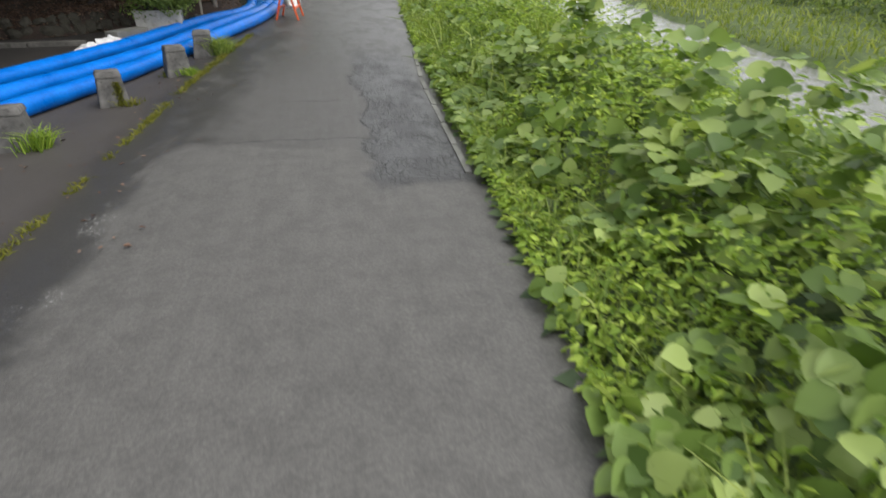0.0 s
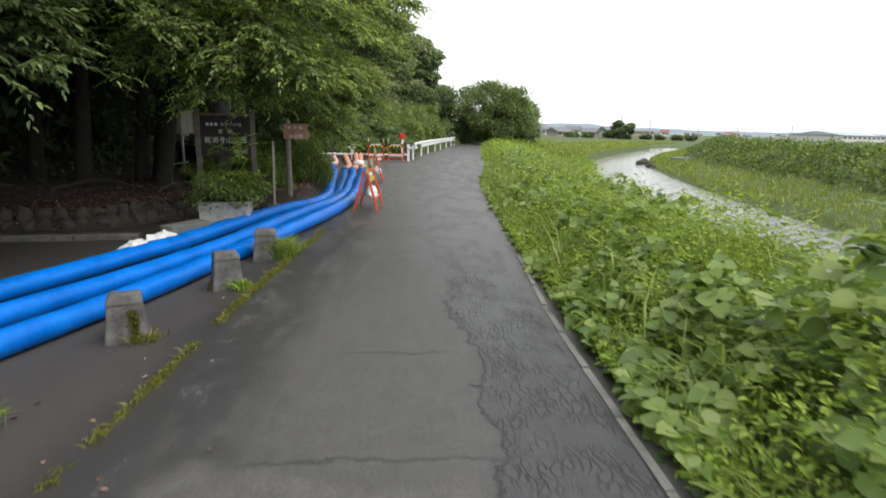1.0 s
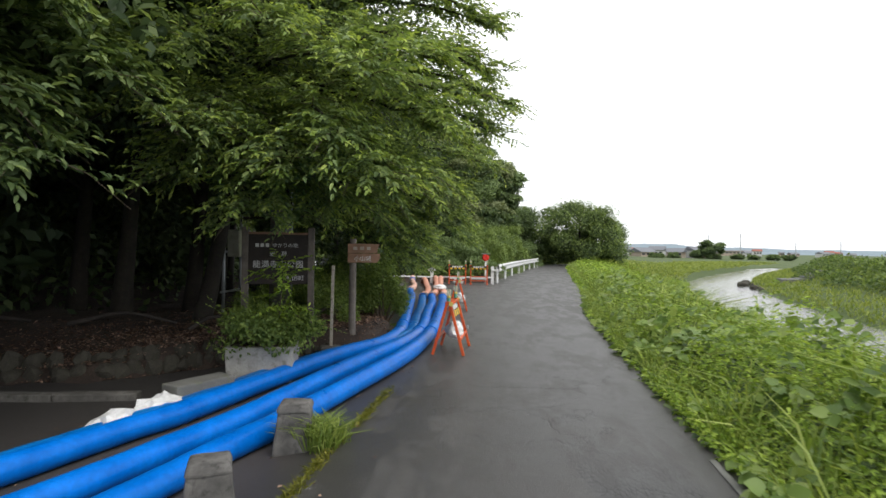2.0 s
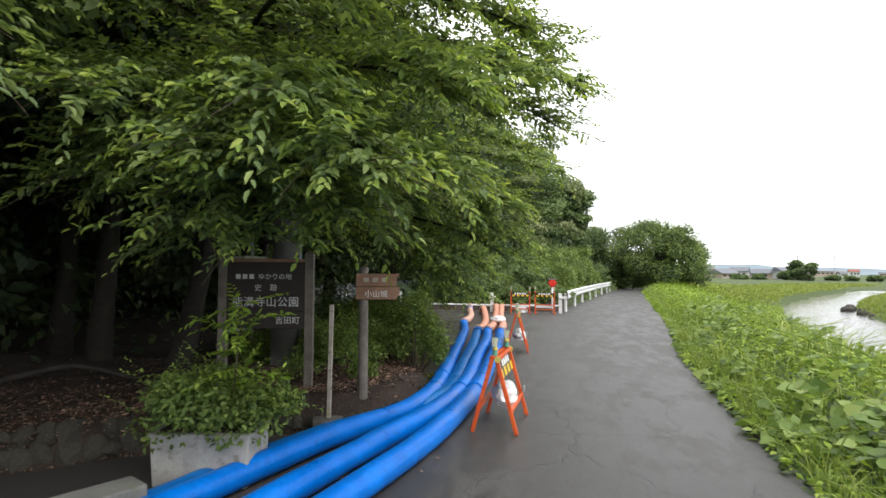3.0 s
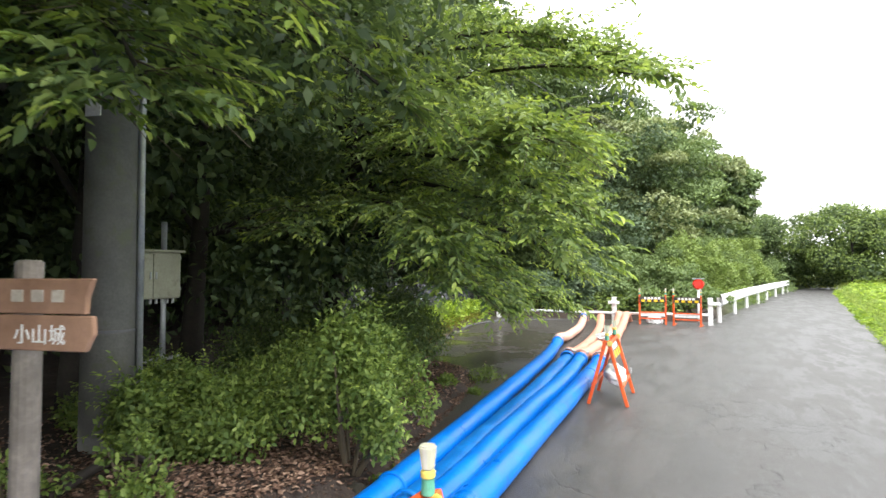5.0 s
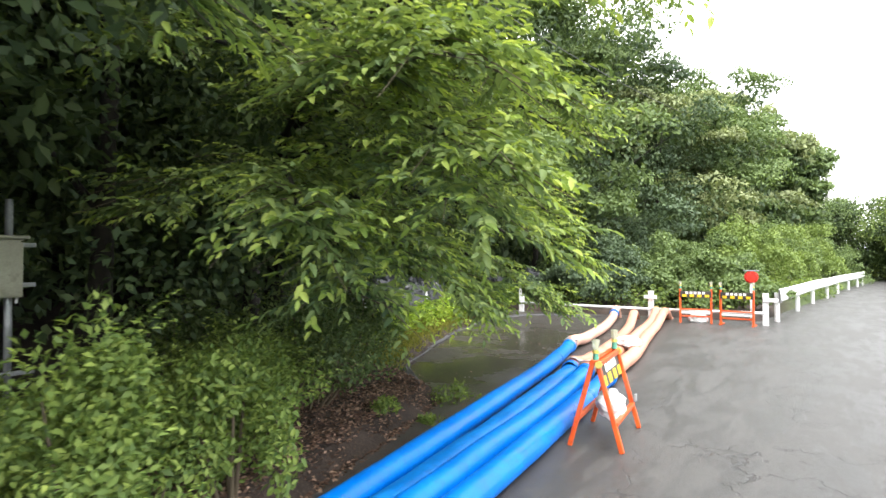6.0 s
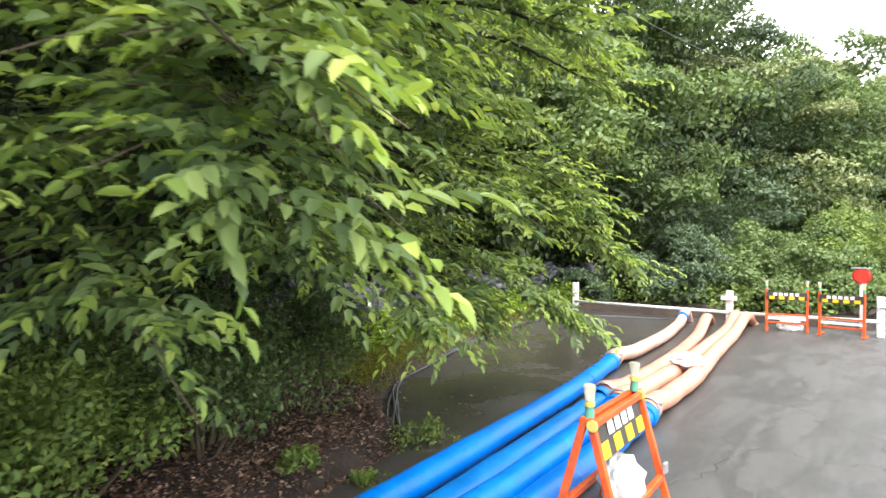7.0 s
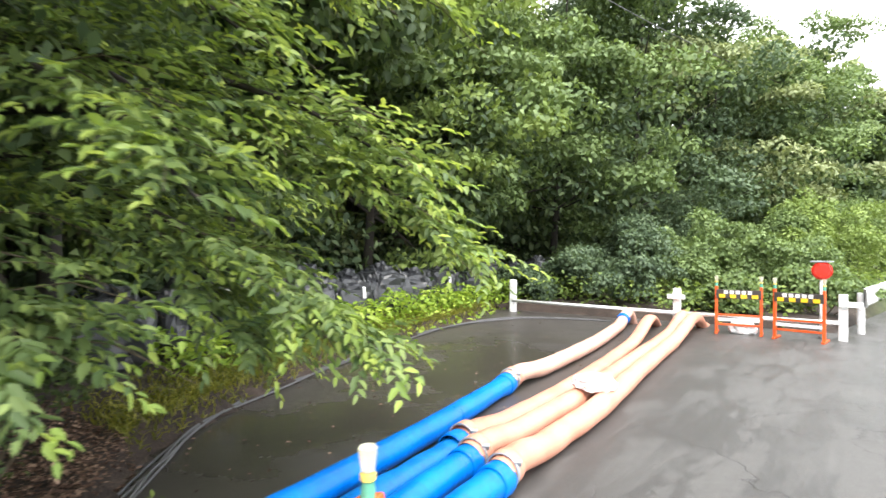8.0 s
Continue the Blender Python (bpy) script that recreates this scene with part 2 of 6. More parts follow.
    # mossy silt and standing water in the low corner of the lot
    lot = mul(step(nt, x, -1.2, -2.2), step(nt, y, 17.0, 18.5), step(nt, y, 25.5, 21.5))
    silt = mul(lot, step(nt, tex_noise(nt, v, 0.55, 5), 0.42, 0.55))
    col = mix(nt, mul(silt, 0.7), col, (0.04, 0.037, 0.026))
    nt.links.new(col, p.inputs["Base Color"])
    rough = calc(nt, "ADD", 0.33, mul(dry, 0.32))
    rough = calc(nt, "ADD", rough, mul(tex_noise(nt, v, 2.6, 8, 0.7), 0.16))
    rough = calc(nt, "ADD", rough, mul(step(nt, x, -0.8, -1.2), step(nt, y, 13.0, 10.0), 0.25))
    rough = calc(nt, "SUBTRACT", rough, mul(silt, 0.26))
    nt.links.new(rough, p.inputs["Roughness"])
    height = calc(nt, "ADD", mul(grit, 0.4), mul(chips, 0.7))
    height = calc(nt, "SUBTRACT", mul(height, calc(nt, "SUBTRACT", 1.0, mul(silt, 0.85))), crack)
    bump(nt, p, height, 0.6, 0.009)
    return m


def ground_material():
    m, nt, p = mat("earth_and_turf", 0.95)
    v = coords(nt)
    sep = nt.nodes.new("ShaderNodeSeparateXYZ")
    nt.links.new(v, sep.inputs["Vector"])
    n1, n2 = tex_noise(nt, v, 3.0, 6), tex_noise(nt, v, 45, 4)
    # soil colours lowered to carry the canopy's shade
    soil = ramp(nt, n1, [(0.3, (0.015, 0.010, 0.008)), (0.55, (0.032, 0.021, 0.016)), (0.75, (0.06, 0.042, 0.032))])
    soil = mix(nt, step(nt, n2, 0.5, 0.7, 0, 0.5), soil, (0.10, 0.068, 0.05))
    turf = ramp(nt, n1, [(0.3, (0.035, 0.055, 0.014)), (0.55, (0.07, 0.105, 0.025)), (0.75, (0.13, 0.16, 0.045))])
    turf = mix(nt, step(nt, n2, 0.45, 0.7, 0, 0.6), turf, (0.03, 0.05, 0.012))
    nt.links.new(mix(nt, step(nt, sep.outputs["X"], 1.0, 2.2), soil, turf), p.inputs["Base Color"])
    bump(nt, p, n2, 0.6, 0.03)
    return m


def water_material():
    m, nt, p = mat("river_water", 0.12, 0, 0.6)
    v = coords(nt)
    mp = node(nt, "ShaderNodeMapping", Scale=(1.0, 0.45, 1.0), Rotation=(0, 0, -0.25))
    nt.links.new(v, mp.inputs["Vector"])
    n1, n2 = tex_noise(nt, mp.outputs["Vector"], 1.7, 5), tex_noise(nt, mp.outputs["Vector"], 7.0, 4)
    foam = calc(nt, "MULTIPLY", step(nt, n1, 0.55, 0.68), step(nt, n2, 0.45, 0.62))
    nt.links.new(mix(nt, calc(nt, "MULTIPLY", foam, 0.6), (0.11, 0.11, 0.10), (0.6, 0.6, 0.6)), p.inputs["Base Color"])
    bump(nt, p, calc(nt, "ADD", n1, calc(nt, "MULTIPLY", n2, 0.5)), 0.35, 0.12)
    return m


def plain(name, col, rough=0.5, metal=0.0):
    return worn(name, tuple(0.85 * c for c in col), col, 9, rough, metal, 90, 0.08)


def glass_like(name, col):
    m, nt, p = mat(name, 0.12)
    p.inputs["Base Color"].default_value = (*col, 1)
    p.inputs["Transmission Weight"].default_value = 0.6
    return m


ASPHALT, EARTH, WATER = asphalt_material(), ground_material(), water_material()
CONCRETE = worn("old_concrete", (0.07, 0.066, 0.06), (0.155, 0.147, 0.135), 7, 0.85, dirt=(0.04, 0.04, 0.03), relief=0.5, grain=70)
BOLLARD_STONE = worn("blackened_concrete", (0.06, 0.058, 0.056), (0.19, 0.183, 0.175), 7, 0.85, dirt=(0.028, 0.027, 0.025), relief=0.7, grain=55)
PLANTER_MAT = worn("planter_concrete", (0.33, 0.32, 0.30), (0.46, 0.45, 0.42), 5, 0.8, dirt=(0.16, 0.16, 0.12), relief=0.4)
# stone toned down for the shade at the wood's foot
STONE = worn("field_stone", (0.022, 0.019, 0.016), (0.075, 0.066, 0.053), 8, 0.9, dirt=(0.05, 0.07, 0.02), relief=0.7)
BLUE = worn("blue_hose_rubber", (0.0, 0.125, 0.53), (0.0, 0.19, 0.74), 3, 0.36, grain=25, relief=0.14, spec=0.2)
BLUE_FLAT = worn("dulled_blue_hose", (0.001, 0.12, 0.42), (0.004, 0.19, 0.58), 5, 0.4, grain=25, relief=0.3, spec=0.24)
PEACH = worn("peach_hose_canvas", (0.54, 0.235, 0.155), (0.65, 0.32, 0.225), 4, 0.55, grain=120, relief=0.25)
PALE_PEACH = worn("pale_peach_hose_canvas", (0.57, 0.33, 0.25), (0.67, 0.42, 0.33), 4, 0.55, grain=120, relief=0.25)
ORANGE = worn("orange_enamel", (0.62, 0.075, 0.012), (0.78, 0.13, 0.02), 10, 0.4, dirt=(0.35, 0.07, 0.03))
WHITE_PAINT = worn("white_enamel", (0.70, 0.71, 0.72), (0.84, 0.84, 0.84), 8, 0.4, dirt=(0.45, 0.43, 0.38))
WHITE_PLASTIC = worn("white_sack_plastic", (0.66, 0.67, 0.68), (0.86, 0.86, 0.86), 9, 0.42, grain=30, relief=0.2)
BLACK = plain("black_band", (0.045, 0.038, 0.034), 0.5)
YELLOW = plain("yellow_reflective", (0.85, 0.55, 0.02), 0.4)
WHITE_INK = plain("white_lettering", (0.8, 0.8, 0.78), 0.6)
OLD_WHITE_INK = plain("weathered_white_lettering", (0.7, 0.7, 0.68), 0.8)
RED = plain("red_reflector", (0.75, 0.03, 0.015), 0.25)
DARK_WOOD = worn("blackened_timber", (0.022, 0.017, 0.015), (0.052, 0.041, 0.035), 6, 0.8, grain=40, relief=0.4)
GREY_WOOD = worn("weathered_grey_timber", (0.11, 0.095, 0.08), (0.22, 0.19, 0.165), 7, 0.85, grain=45, relief=0.5)
BROWN_WOOD = worn("brown_timber", (0.21, 0.115, 0.07), (0.34, 0.20, 0.13), 5, 0.8, grain=40, relief=0.4)
PALE_WOOD = worn("bleached_timber", (0.32, 0.28, 0.23), (0.5, 0.45, 0.38), 8, 0.85, grain=50, relief=0.4, dirt=(0.15, 0.12, 0.09))
# dark wet bark, made darker still to stand for shade under the crowns
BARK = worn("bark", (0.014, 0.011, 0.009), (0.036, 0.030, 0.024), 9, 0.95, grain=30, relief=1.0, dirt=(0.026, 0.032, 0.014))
TWIG = plain("twig_bark", (0.11, 0.085, 0.055), 0.9)
POLE_MAT = worn("pole_concrete", (0.12, 0.12, 0.112), (0.20, 0.20, 0.185), 3, 0.85, dirt=(0.13, 0.14, 0.09))
STEEL = worn("galvanised_steel", (0.36, 0.38, 0.40), (0.52, 0.54, 0.56), 8, 0.45, 0.6)
BOX_MAT = worn("beige_cabinet_enamel", (0.30, 0.30, 0.23), (0.37, 0.37, 0.29), 4, 0.5, dirt=(0.2, 0.2, 0.15))
CABLE_MAT = plain("grey_cable_sheath", (0.10, 0.10, 0.105), 0.6)
SACK = worn("black_sack_fabric", (0.018, 0.019, 0.022), (0.05, 0.053, 0.06), 7, 0.35, grain=26, relief=0.5)
LAMP_BASE = plain("green_lamp_base", (0.10, 0.36, 0.26), 0.4)
LAMP_RING = plain("yellow_lamp_ring", (0.72, 0.58, 0.14), 0.4)
LENS = glass_like("clear_lamp_lens", (0.85, 0.85, 0.7))
BLACK_ROOF = plain("grey_roof", (0.16, 0.17, 0.19), 0.6)
WALL_PALE = plain("pale_wall", (0.6, 0.6, 0.58), 0.7)
WALL_TAN = plain("tan_wall", (0.42, 0.35, 0.28), 0.7)
BLUE_ROOF = plain("pale_blue_roof", (0.36, 0.44, 0.50), 0.5)
RED_ROOF = plain("rust_roof", (0.30, 0.10, 0.07), 0.7)
PANE = plain("window_pane", (0.05, 0.06, 0.07), 0.15)
LITTER = leafy("fallen_leaves", (0.05, 0.031, 0.015), (0.14, 0.092, 0.044), (0.33, 0.245, 0.12), 0.85, 0.05)
LEAF_NEAR = leafy("tree_leaf_grown", (0.10, 0.165, 0.045), (0.175, 0.27, 0.066), (0.29, 0.40, 0.09), spec=0.3, blot=0.3)
LEAF_FRESH = leafy("tree_leaf_young", (0.165, 0.27, 0.045), (0.27, 0.40, 0.06), (0.41, 0.53, 0.09), thru=0.46, blot=0.25)
# also used inside crowns and under the vines, where its darkness stands for shade
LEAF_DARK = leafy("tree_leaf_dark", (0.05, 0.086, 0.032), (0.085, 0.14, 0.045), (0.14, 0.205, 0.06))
LEAF_MID = leafy("tree_leaf_mid", (0.062, 0.11, 0.03), (0.105, 0.17, 0.042), (0.17, 0.245, 0.06))
HILL_DARK = leafy("hill_leaf_dark", (0.06, 0.102, 0.042), (0.088, 0.143, 0.052), (0.122, 0.188, 0.066), thru=0.28)
HILL_MID = leafy("hill_leaf_mid", (0.096, 0.158, 0.042), (0.138, 0.216, 0.054), (0.185, 0.275, 0.07), thru=0.3)
HILL_FRESH = leafy("hill_leaf_fresh", (0.135, 0.215, 0.042), (0.185, 0.28, 0.053), (0.245, 0.345, 0.068), thru=0.32)
HILL_PALE = leafy("hill_leaf_pale", (0.19, 0.25, 0.085), (0.24, 0.305, 0.10), (0.29, 0.36, 0.12), thru=0.3)
LEAF_SHRUB = leafy("shrub_leaf", (0.085, 0.15, 0.03), (0.16, 0.255, 0.043), (0.255, 0.36, 0.062))
LEAF_VINE = leafy("vine_leaf", (0.085, 0.16, 0.026), (0.205, 0.33, 0.056), (0.355, 0.48, 0.105), 0.42, spec=0.35, blot=0.35)
LEAF_WEED = leafy("weed_leaf", (0.10, 0.19, 0.018), (0.235, 0.385, 0.034), (0.40, 0.56, 0.068), blot=0.3)
GRASS = leafy("grass_blade", (0.11, 0.19, 0.028), (0.22, 0.33, 0.05), (0.36, 0.46, 0.09), blot=0.2)
GRASS_FAR = leafy("bank_grass_blade", (0.13, 0.20, 0.03), (0.215, 0.30, 0.042), (0.34, 0.41, 0.07))
MOSS = leafy("moss_blade", (0.09, 0.11, 0.012), (0.17, 0.20, 0.02), (0.27, 0.28, 0.04))
# woods of the horizon hills, aerial haze mixed into the bluish base colour
HAZED_HILL_MAT = worn("hazed_far_woods", (0.17, 0.225, 0.26), (0.22, 0.275, 0.31), 0.02, 0.95, grain=0.3, relief=0.0)


# ---- mesh helpers ----
def mesh_obj(name, verts, faces, material, parent=None, smooth=False):
    me = bpy.data.meshes.new(name)
    me.from_pydata([tuple(v) for v in verts], [], [tuple(f) for f in faces])
    me.materials.append(material)
    if smooth:
        me.polygons.foreach_set("use_smooth", np.ones(len(me.polygons), bool))
    me.update()
    ob = new(name, me)
    if parent:
        ob.parent = parent
    return ob


def array_obj(name, verts, quads, material, parent=None, smooth=False):
    """A mesh of quads from arrays."""
    verts, quads = np.asarray(verts, np.float32), np.asarray(quads, np.int32)
    me = bpy.data.meshes.new(name)
    me.vertices.add(len(verts))
    me.vertices.foreach_set("co", verts.ravel())
    k = quads.shape[1]
    me.loops.add(quads.size)
    me.loops.foreach_set("vertex_index", quads.ravel())
    me.polygons.add(len(quads))
    me.polygons.foreach_set("loop_start", np.arange(0, quads.size, k, dtype=np.int32))
    me.materials.append(material)
    me.update(calc_edges=True)
    if smooth:
        me.polygons.foreach_set("use_smooth", np.ones(len(quads), bool))
    ob = new(name, me)
    if parent:
        ob.parent = parent
    return ob


def part(name, bm, material, parent=None, label="", smooth=False):
    me = bpy.data.meshes.new(name)
    bm.to_mesh(me)
    bm.free()
    me.materials.append(material)
    if smooth:
        me.polygons.foreach_set("use_smooth", np.ones(len(me.polygons), bool))
    ob = new(name, me)
    if parent:
        ob.parent = parent
    return tagged(ob, label) if label else ob


def thing(name, m, label, category, group="", kind=""):
    ob = new(name)
    ob.empty_display_size = 0.1
    ob.matrix_world = m
    return tagged(ob, label, category, group, kind)


def box_bm(sx, sy, sz, m=None, bevel=0.006, bm=None, top=1.0):
    """A box with softened edges; its base at z = 0. top: how far the upper face narrows."""
    own = bmesh.new()
    bmesh.ops.create_cube(own, size=1)
    for v in own.verts:
        k = top if v.co.z > 0 else 1
        v.co = Vector((v.co.x * sx * k, v.co.y * sy * k, (v.co.z + 0.5) * sz))
    if bevel:
        bmesh.ops.bevel(own, geom=list(own.edges), offset=min(bevel, min(sx, sy, sz) * 0.3), segments=2, affect="EDGES", profile=0.6)
    if m is not None:
        bmesh.ops.transform(own, matrix=m, verts=own.verts)
    return own if bm is None else join(bm, own)


def join(bm, other):
    me = bpy.data.meshes.new("joined")
    other.to_mesh(me)
    other.free()
    bm.from_mesh(me)
    bpy.data.meshes.remove(me)
    return bm


def cyl_bm(r1, r2, h, m=None, seg=16, bevel=0.0):
    bm = bmesh.new()
    bmesh.ops.create_cone(bm, cap_ends=True, segments=seg, radius1=r1, radius2=r2, depth=h, matrix=Matrix.Translation((0, 0, h / 2)))
    if bevel:
        rim = [e for e in bm.edges if abs(e.verts[0].co.z - e.verts[1].co.z) < 1e-5]
        bmesh.ops.bevel(bm, geom=rim, offset=bevel, segments=2, affect="EDGES")
    if m is not None:
        bmesh.ops.transform(bm, matrix=m, verts=bm.verts)
    return bm


def rod_bm(a, b, r, seg=8):
    a, b = Vector(a), Vector(b)
    d = b - a
    m = Matrix.Translation(a) @ d.to_track_quat("Z", "Y").to_matrix().to_4x4()
    return cyl_bm(r, r, d.length, m, seg)


def smooth_path(points, n):
    """n points along a Catmull-Rom curve."""
    p = np.asarray(points, float)
    p = np.vstack([2 * p[0] - p[1], p, 2 * p[-1] - p[-2]])
    u = np.linspace(0, len(p) - 3 - 1e-6, n)
    i = u.astype(int)
    t = (u - i)[:, None]
    a, b, c, d = p[i], p[i + 1], p[i + 2], p[i + 3]
    return 0.5 * (2 * b + (c - a) * t + (2 * a - 5 * b + 4 * c - d) * t**2 + (3 * b - a - 3 * c + d) * t**3)


def tube_arrays(path, radius, sides=8, flat=1.0, ripple=0.0, seed=0):
    """Vertices and quads of a tube along a path; radius a number or one a point."""
    path = np.asarray(path, float)
    n = len(path)
    r = np.broadcast_to(np.asarray(radius, float), (n,))
    tan = unit(np.gradient(path, axis=0))
    up = np.tile((0.0, 0.0, 1.0), (n, 1))
    up[np.abs(tan[:, 2]) > 0.9] = (0, 1, 0)
    side = unit(np.cross(tan, up))
    up = np.cross(side, tan)
    a = np.linspace(0, 2 * np.pi, sides, endpoint=False)
    rr = r[:, None] * np.ones(sides)
    if ripple:
        s = np.linalg.norm(np.diff(path, axis=0, prepend=path[:1]), axis=1).cumsum()[:, None]
        rr = rr * (1 + ripple * (0.6 * np.sin(5 * s + 2 * a + seed) + 0.5 * np.sin(11 * s - 3 * a + 2 * seed) + 0.4 * np.sin(23 * s + a + seed)))
    v = path[:, None] + side[:, None] * (rr * np.cos(a))[..., None] + up[:, None] * (rr * np.sin(a) * flat)[..., None]
    i, j = np.meshgrid(np.arange(n - 1), np.arange(sides), indexing="ij")
    q = np.stack([i * sides + j, i * sides + (j + 1) % sides, (i + 1) * sides + (j + 1) % sides, (i + 1) * sides + j], -1).reshape(-1, 4)
    return v.reshape(-1, 3), q


def tubes(name, list_of, material, parent=None, smooth=True):
    """Several tubes as one part: (path, radius, sides) each."""
    vs, qs, k = [], [], 0
    for path, r, sides in list_of:
        v, q = tube_arrays(path, r, sides)
        vs.append(v)
        qs.append(q + k)
        k += len(v)
    return array_obj(name, np.vstack(vs), np.vstack(qs), material, parent, smooth)


LEAF_SHAPE = np.array([(0, 0, 0), (0.28, 0.5, 0.10), (0.68, 0.40, 0.06), (1, 0, -0.10), (0.68, -0.40, 0.06), (0.28, -0.5, 0.10)])
ROUND_SHAPE = np.array([(0, 0, 0), (0.03, 0.34, 0.02), (0.36, 0.56, 0.07), (0.68, 0.30, 0.03), (1, 0, -0.12), (0.68, -0.30, 0.03), (0.36, -0.56, 0.07), (0.03, -0.34, 0.02), (0.48, 0, -0.03)])
ROUND_QUADS = np.array([(0, 8, 2, 1), (8, 4, 3, 2), (0, 7, 6, 8), (8, 6, 5, 4)])
SIMPLE_SHAPE = np.array([(0, 0, 0), (0.45, 0.5, 0.09), (1, 0, -0.10), (0.45, -0.5, 0.09)])
VINE_SHAPE = np.array([(0, 0, 0), (-0.09, 0.22, 0.02), (0.06, 0.46, 0.05), (0.33, 0.57, 0.075), (0.60, 0.46, 0.05), (0.83, 0.24, 0.0), (1, 0, -0.12),
                       (0.83, -0.24, 0.0), (0.60, -0.46, 0.05), (0.33, -0.57, 0.075), (0.06, -0.46, 0.05), (-0.09, -0.22, 0.02), (0.45, 0, -0.035)])
VINE_QUADS = np.array([(0, 12, 2, 1), (12, 4, 3, 2), (12, 6, 5, 4), (0, 11, 10, 12), (12, 10, 9, 8), (12, 8, 7, 6)])
LEAF_QUADS = np.array([(0, 3, 2, 1), (0, 5, 4, 3)])


def leaf_arrays(pos, way, normal, length, width, shape=LEAF_SHAPE):
    """Folded leaves: two quads each."""
    n = len(pos)
    way = unit(way)
    side = unit(np.cross(normal, way))
    up = np.cross(way, side)
    length = np.broadcast_to(np.asarray(length, float), (n,))[:, None, None]
    width = np.broadcast_to(np.asarray(width, float), (n,))[:, None, None]
    v = pos[:, None] + way[:, None] * shape[None, :, :1] * length + side[:, None] * shape[None, :, 1:2] * width + up[:, None] * shape[None, :, 2:] * length
    q = {6: LEAF_QUADS, 9: ROUND_QUADS, 13: VINE_QUADS, 4: np.array([(0, 3, 2, 1)])}[len(shape)][None] + (np.arange(n) * len(shape))[:, None, None]
    return v.reshape(-1, 3), q.reshape(-1, 4)


def blade_arrays(pos, way, length, width, bend=0.4):
    """Grass blades: a broad foot and a bent, narrow tip."""
    n = len(pos)
    way = unit(way)
    flat = unit(np.cross(way, rng.normal(size=(n, 3))))
    length, width = np.broadcast_to(length, (n,))[:, None], np.broadcast_to(width, (n,))[:, None]
    lean = unit(way * (1, 1, 0) + 0.3 * rng.normal(size=(n, 3)) * (1, 1, 0))
    m = pos + way * length * 0.55
    t = pos + way * length * 0.9 + lean * length * bend - np.array((0, 0, 1)) * length * bend * 0.4
    v = np.stack([pos - flat * width, pos + flat * width, m + flat * width * 0.8, m - flat * width * 0.8, t + flat * width * 0.1, t - flat * width * 0.1], 1)
    q = np.array([(0, 1, 2, 3), (3, 2, 4, 5)])[None] + (np.arange(n) * 6)[:, None, None]
    return v.reshape(-1, 3), q.reshape(-1, 4)


def ball(n):
    """Random directions."""
    return unit(rng.normal(size=(n, 3)))


def joined(blocks):
    vs, qs, k = [], [], 0
    for v, q in blocks:
        vs.append(v)
        qs.append(q + k)
        k += len(v)
    return np.vstack(vs), np.vstack(qs)


def sprays(starts, ways, length, leaves, leaf, droop=0.2, tip=0.64):
    """Leafy twigs with two ranks of pointed leaves: the arrays of the grown leaves and of the young ones at the tips."""
    n = len(starts)
    ways = unit(ways)
    length = np.broadcast_to(np.asarray(length, float), (n,))
    u = (np.arange(leaves) + 0.6) / leaves
    drop = -droop * length[:, None, None] * (u**1.8)[None, :, None] * np.array((0, 0, 1.0))
    pos = starts[:, None] + ways[:, None] * (length[:, None] * u)[..., None] + drop
    side = unit(np.cross(ways, (0, 0, 1.0)) + 1e-4)
    sign = np.where(np.arange(leaves) % 2 == 0, 1.0, -1.0)[None, :, None]
    way = 0.65 * ways[:, None] + sign * side[:, None] * (0.85 - 0.5 * u)[None, :, None] - np.array((0, 0, 1.0)) * (0.1 + 0.38 * rng.random((n, leaves, 1)))
    way = way + 0.18 * rng.normal(size=way.shape)
    nor = np.array((0, 0, 1.0)) + 0.35 * rng.normal(size=way.shape) + 0.25 * ways[:, None]
    size = leaf * (0.75 + 0.5 * rng.random((n, leaves))) * (1.05 - 0.4 * u)[None]
    young = np.broadcast_to(u[None] > tip, (n, leaves)) & (rng.random((n, 1)) < 0.7)
    out = []
    for pick in (~young, young):
        out.append(leaf_arrays(pos[pick], way[pick], nor[pick], size[pick], size[pick] * 0.41))
    return out


# ---- plants ----
def clump_leaves(centres, radii, per, leaf, shape=LEAF_SHAPE, width=0.5, out=0.6, sag=0.25, fill=0.33):
    """Leaves in flattened clumps, most of them near the surface and facing out and up."""
    k = len(centres)
    d = ball(k * per).reshape(k, per, 3)
    r = rng.random((k, per, 1)) ** fill
    off = d * r * radii[:, None]
    pos = (centres[:, None] + off).reshape(-1, 3)
    d = d.reshape(-1, 3)
    way = out * d + 0.7 * rng.normal(size=d.shape) - np.array((0, 0, sag))
    nor = np.array((0, 0, 0.75)) + 0.9 * d + 0.3 * rng.normal(size=d.shape)
    size = leaf * (0.7 + 0.6 * rng.random(len(pos)))
    return leaf_arrays(pos, way, nor, size, size * width, shape)


